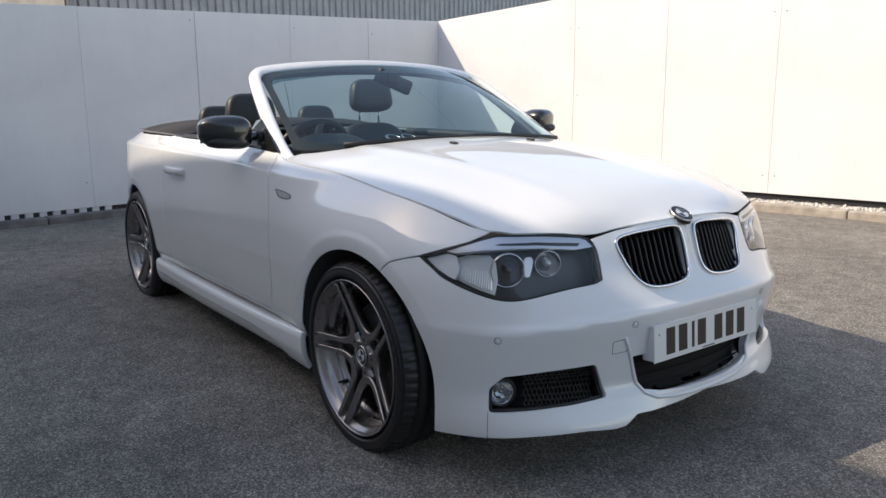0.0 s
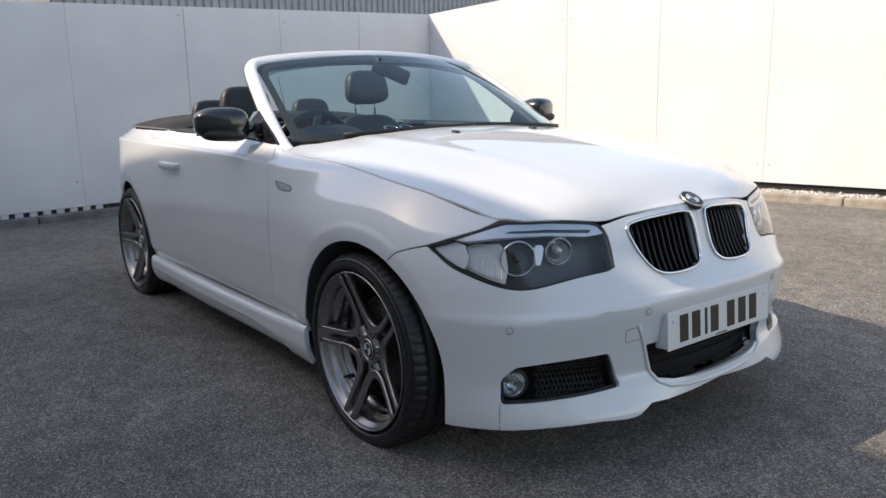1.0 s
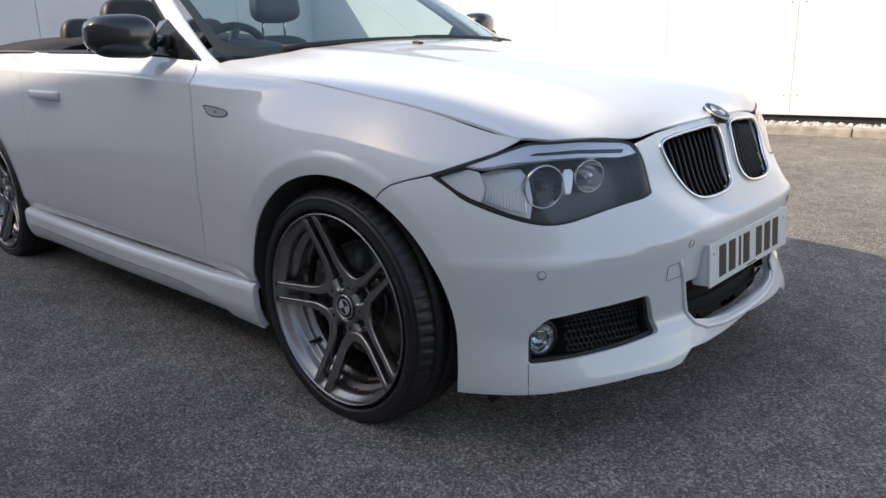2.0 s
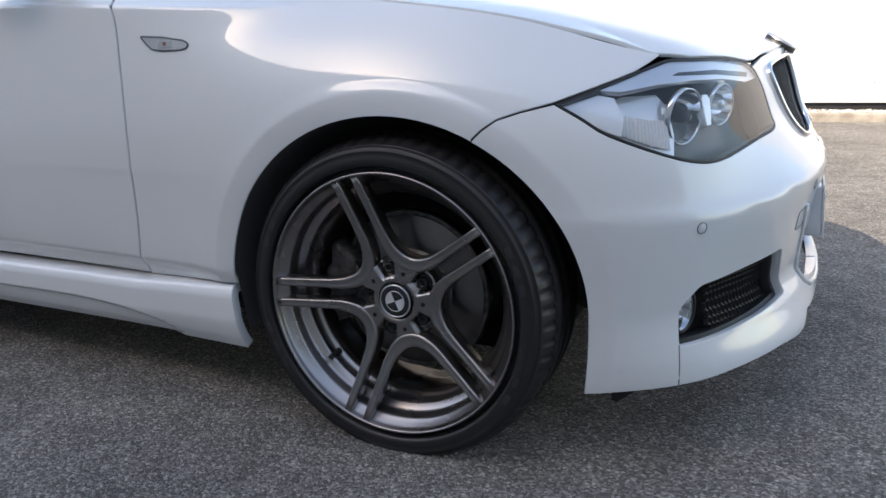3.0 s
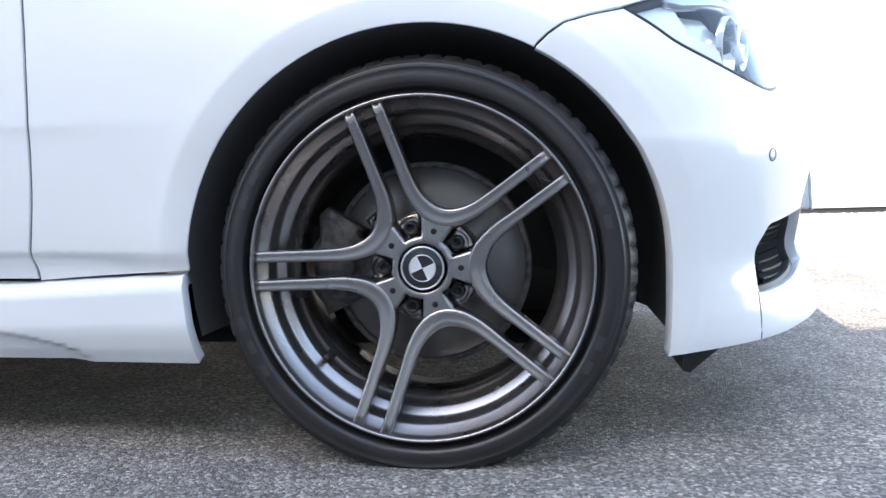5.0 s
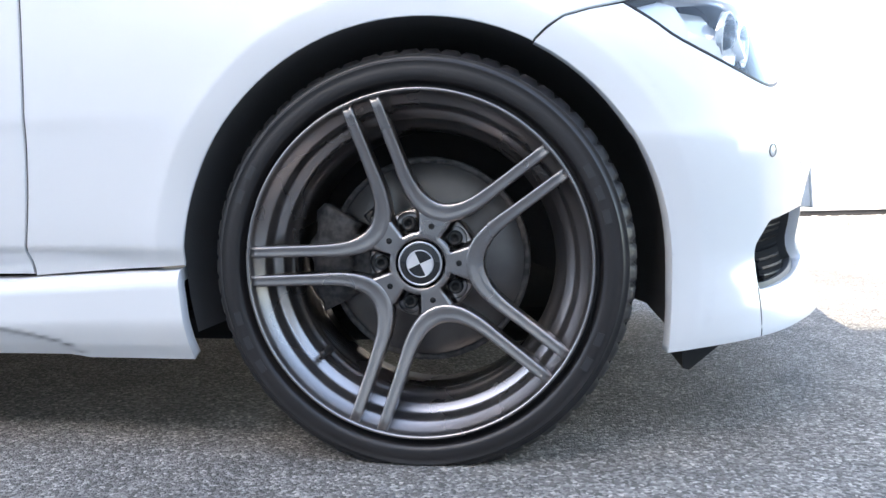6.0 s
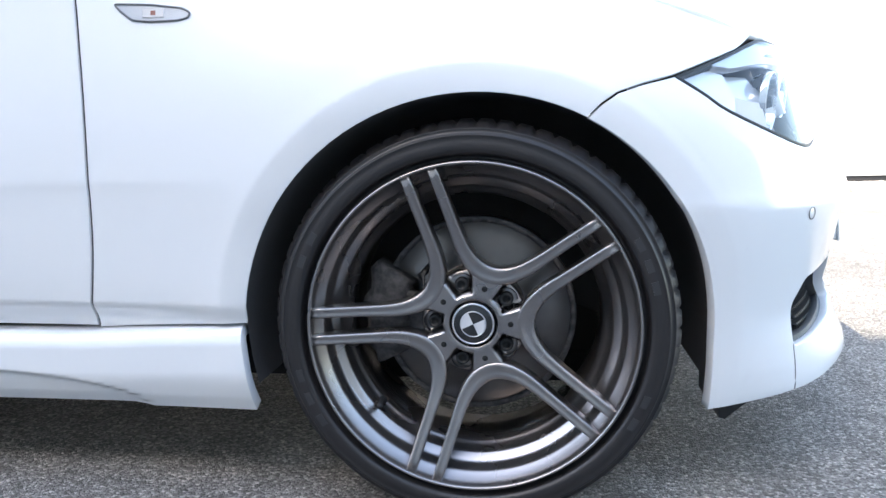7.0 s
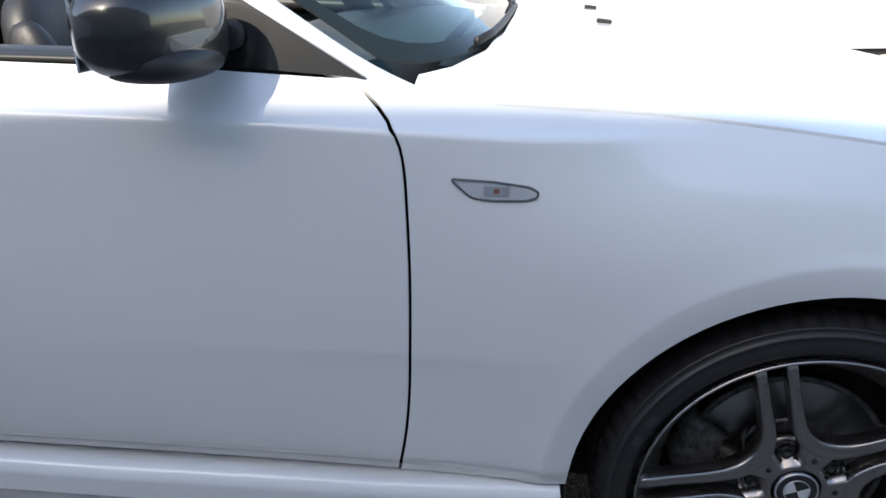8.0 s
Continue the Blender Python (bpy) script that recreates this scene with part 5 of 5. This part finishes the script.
def puffed(name, size, m, mat, parent, power=3.0, n=20, k=14, squash=None, label=""):
    """A rounded block: a superellipsoid with an optional reshaping of its points."""
    v, f = [], []
    for i in range(k + 1):
        b = -math.pi / 2 + math.pi * i / k
        for j in range(n):
            a = 2 * math.pi * j / n
            c, s = math.cos(b), math.sin(b)
            e = 2 / power
            x = math.copysign(abs(c) ** e * abs(math.cos(a)) ** e, math.cos(a))
            y = math.copysign(abs(c) ** e * abs(math.sin(a)) ** e, math.sin(a))
            z = math.copysign(abs(s) ** e, s)
            p = Vector((x * size[0] / 2, y * size[1] / 2, z * size[2] / 2))
            if squash:
                p = Vector(squash(x, y, z, p))
            v.append(m @ p)
    for i in range(k):
        for j in range(n):
            q = (j + 1) % n
            f.append((i * n + j, i * n + q, (i + 1) * n + q, (i + 1) * n + j))
    return from_arrays(name, v, f, mat, parent, label)


for side in (-1, 1):
    # door mirror
    mirror = new("door_mirror")
    mirror.parent = car
    tagged(mirror, "gloss black door mirror")
    outer, lift = (.866, -.022) if side < 0 else (.848, -.004)

    def shape(x, y, z, p, side=side):
        t = (y * side + 1) / 2
        return (p.x * (1 - .25 * t) - .02 * t, p.y, p.z * (1.0 - .16 * t) + .006 * t - (.008 if z < 0 else 0) * (1 - t))
    puffed("cap", (.150, .205 if side < 0 else .180, .138 if side < 0 else .120), pose(-.905, outer * side, 1.027 + lift, 0, 0, 7 * side), BLACK_GLOSS, mirror, 2.9, 28, 18, shape, "gloss black mirror cap")
    puffed("lower_shell", (.125, .17, .05), pose(-.903, (outer - .006) * side, .989 + lift, 0, 0, 7 * side), BLACK_PLASTIC, mirror, 2.6)
    part("mirror_glass", boxed((.004, .160, .088), pose(-.962, outer * side, 1.028 + lift, 0, 0, 7 * side), .0015), CHROME, mirror)
    puffed("arm", (.060, .13, .036), pose(-.880, .790 * side, .984, -10 * side, 0, 0), BLACK_GLOSS, mirror, 2.6)
    puffed("arm_foot", (.075, .03, .045), pose(-.875, .742 * side, .988, 0, 0, 0), BLACK_PLASTIC, mirror, 2.8)
    # corner plate
    bm = bmesh.new()
    ring_a = [bm.verts.new((x, w * side, z)) for x, w, z in ((-.665, .752, .932), (-1.00, .748, .953), (-1.00, .744, .975), (-.93, .722, 1.050), (-.88, .722, 1.055))]
    face = bm.faces.new(ring_a)
    got = bmesh.ops.extrude_face_region(bm, geom=[face])
    for q in got["geom"]:
        if isinstance(q, bmesh.types.BMVert):
            q.co.y -= .022 * side
    bmesh.ops.recalc_face_normals(bm, faces=bm.faces)
    part("mirror_base", bm, BLACK_GLOSS, mirror)
    # door capping along the window slot
    pts = [(x, (float(skin(s_of_x(x), belt(x))[1]) - .012) * side, float(belt(x)) + .002) for x in np.linspace(-.98, -1.87, 12)]
    vv, ff = sweep(pts, oval(.013, .006, 8, 3))
    from_arrays("window_strip", vv, ff, BLACK_PLASTIC, car)
    pts = [(x, (float(skin(s_of_x(x), belt(x))[1]) - .07) * side, float(belt(x)) - .012) for x in np.linspace(-.80, -1.87, 12)]
    vv, ff = sweep(pts, oval(.05, .022, 10, 3))
    from_arrays("door_top_trim", vv, ff, LEATHER, car)
    # door handle
    m = on_skin(s_of_x(-1.64), .803, side, .022)
    pts = [m @ Vector((x, y, .003 * (1 - (x / .12) ** 2))) for x, y in ((-.125, -.026), (-.112, -.010), (-.085, -.001), (-.04, .004), (0, .006), (.04, .004), (.085, -.001), (.112, -.010), (.125, -.026))]
    vv, ff = sweep(pts, oval(.010, .018, 10, 2.6))
    handle = from_arrays("door_handle", vv, ff, PAINT, car, "white bar door handle")
    m = on_skin(s_of_x(-1.64), .800, side, -.006)
    puffed("handle_cup", (.17, .012, .050), m, GREY_TRIM, handle, 2.2)

# boot deck, folded roof cover
def deck(x, w):
    x, w = np.asarray(x, float), np.asarray(w, float)
    return np.stack([x + 0 * w, w + 0 * x, .980 - .040 * (w / .74) ** 2 - .02 * np.clip((-2.8 - x) / .45, 0, 1) ** 2 + 0 * x], -1)


tail = [(-3.26, -.0015), (-3.24, .32), (-3.16, .49), (-3.03, .59), (-2.88, .645), (-2.80, .66), (-2.84, .4), (-2.85, -.0015)]
panel("boot_lid", both(cut(deck, tail[::-1], [], .04, .002, .02)), PAINT, car, "white boot lid")


def cover(x, w):
    q = deck(x, w)
    a = np.clip((x + 2.85) / .16, 0, 1) * np.clip((-2.12 - x) / .10, 0, 1)
    a = a * a * (3 - 2 * a)
    q[..., 2] += a * (.012 + .040 * (1 - (np.abs(w) / .745) ** 6)) + .004 * a * np.sin(x * 21) * np.cos(w * 9)
    return q


roof = [(-2.16, -.0015), (-2.16, .5), (-2.12, .66), (-2.24, .715), (-2.6, .705), (-2.77, .67), (-2.83, .4), (-2.84, -.0015)]
panel("roof_cover", both(cut(cover, roof, [], .04, .002, .02)), CLOTH, car, "dark grey cover over the folded soft top")
for side in (-1, 1):
    rail_pts = [(x, w * side, z) for x, w, z in ((-1.88, .734, .959), (-2.15, .733, .962), (-2.4, .727, .963), (-2.65, .705, .965), (-2.82, .665, .966), (-2.88, .58, .970))]
    vv, ff = sweep(rail_pts, oval(.012, .005, 8, 3))
    from_arrays("deck_strip", vv, ff, GREY_TRIM, car)

# cabin tub
part("cabin_floor", boxed((2.2, 1.36, .04), Matrix.Translation((-1.55, 0, .30)), .01), DARK, car)
part("bulkhead", boxed((.06, 1.36, .60), Matrix.Translation((-2.50, 0, .62)), .02), LEATHER, car)
for side in (-1, 1):
    part("door_lining", boxed((1.5, .05, .56), Matrix.Translation((-1.45, .71 * side, .63)), .02), LEATHER, car)


def dash(x, w):
    x, w = np.asarray(x, float), np.asarray(w, float)
    t = (x + .62) / -.50
    return np.stack([x + 0 * w, w + 0 * x, .940 - .02 * t - .05 * np.clip(t - .7, 0, 1) ** 2 * 8 + .062 * np.exp(-((w + .37) / .17) ** 4 - ((t - .72) / .25) ** 2)], -1)


panel("dashboard", cut(dash, [(-.60, -.45), (-.60, .45), (-.72, .66), (-1.12, .68), (-1.12, -.68), (-.72, -.66)][::-1], [], .04, 0, .25), LEATHER, car, "black dashboard top")
for y in (.0, .09):
    v, f = lathe([(.028, .0), (.034, .006), (.038, .0)], 24)
    m = pose(-1.06, y + .02, .955, -70, 0, 90)
    vent = from_arrays("air_vent", [m @ Vector(p) for p in v], f, SATIN, car)
# steering wheel
m = pose(-1.14, -.37, .872, 0, -62, 0) @ Matrix.Rotation(math.pi / 2, 4, "Z")
pts = [m @ Vector((.185 * math.cos(a), .185 * math.sin(a), 0)) for a in np.linspace(0, 2 * math.pi, 40, endpoint=False)]
wheel_ = new("steering_wheel")
wheel_.parent = car
tagged(wheel_, "black leather three-spoke steering wheel")
vv, ff = sweep(pts, oval(.015, .015, 10), [m.to_3x3() @ Vector((0, 0, 1))] * 40, closed=True)
from_arrays("wheel_rim", vv, ff, LEATHER, wheel_)
puffed("wheel_boss", (.15, .13, .05), m @ Matrix.Translation((0, 0, -.02)), LEATHER, wheel_, 2.6)
for a in (0, 180, 270):
    bm = boxed((.13, .032, .016), m @ Matrix.Rotation(radians(a), 4, "Z") @ Matrix.Translation((.12, 0, -.008)), .005)
    part("wheel_spoke", bm, SATIN if a == 270 else LEATHER, wheel_)


def seat(x, y, rear=False, drop=0.0):
    s = new("rear_seat" if rear else "front_seat")
    s.parent = car
    s.matrix_basis = pose(x, y, drop)
    tagged(s, "black leather seat with a raised head restraint")
    k = .92 if rear else 1.0
    hz = 1.055 if rear else 1.150
    hx = -.03 if rear else .0

    def cushion(a, b, c, p):
        return (p.x + .015 * b * b, p.y * (1 - .10 * max(c, 0)), p.z)
    puffed("backrest", (.14, .50 * k, .62), pose(.07, 0, .70 if not rear else .66, 0, -14, 0), LEATHER, s, 3.6, 24, 16, cushion)
    puffed("cushion", (.52, .50 * k, .17), pose(.36, 0, .44, 0, -6, 0), LEATHER, s, 3.4, 24, 12)
    for q in (-.16, .16):
        puffed("bolster", (.15, .11, .50), pose(.12, q * 1.32 * k, .68, 0, -14, 0), LEATHER, s, 2.6)

    def rest(a, b, c, p):
        return (p.x + .02 * b * b, p.y * (1 - .10 * c), p.z)
    puffed("head_restraint", (.105, .265 * k, .190 if not rear else .17), pose(hx, 0, hz + .008, 0, -8, 0), LEATHER, s, 3.4, 28, 16, rest)
    for q in (-.065, .065):
        tube_pts = [(hx - .005, q, hz - .16), (hx, q, hz - .05)]
        vv, ff = sweep(tube_pts, oval(.006, .006, 8), [(1, 0, 0)] * 2)
        from_arrays("restraint_post", vv, ff, CHROME, s)
    return s


seat(-1.85, -.37, drop=-.085)
seat(-1.85, .37)
for y in (-.33, .30):
    seat(-2.38, y, True, -.045)
tube("aerial", [(-2.74, .30, 1.0), (-2.78, .30, 1.12), (-2.83, .30, 1.25)], .002, BLACK_PLASTIC, car)
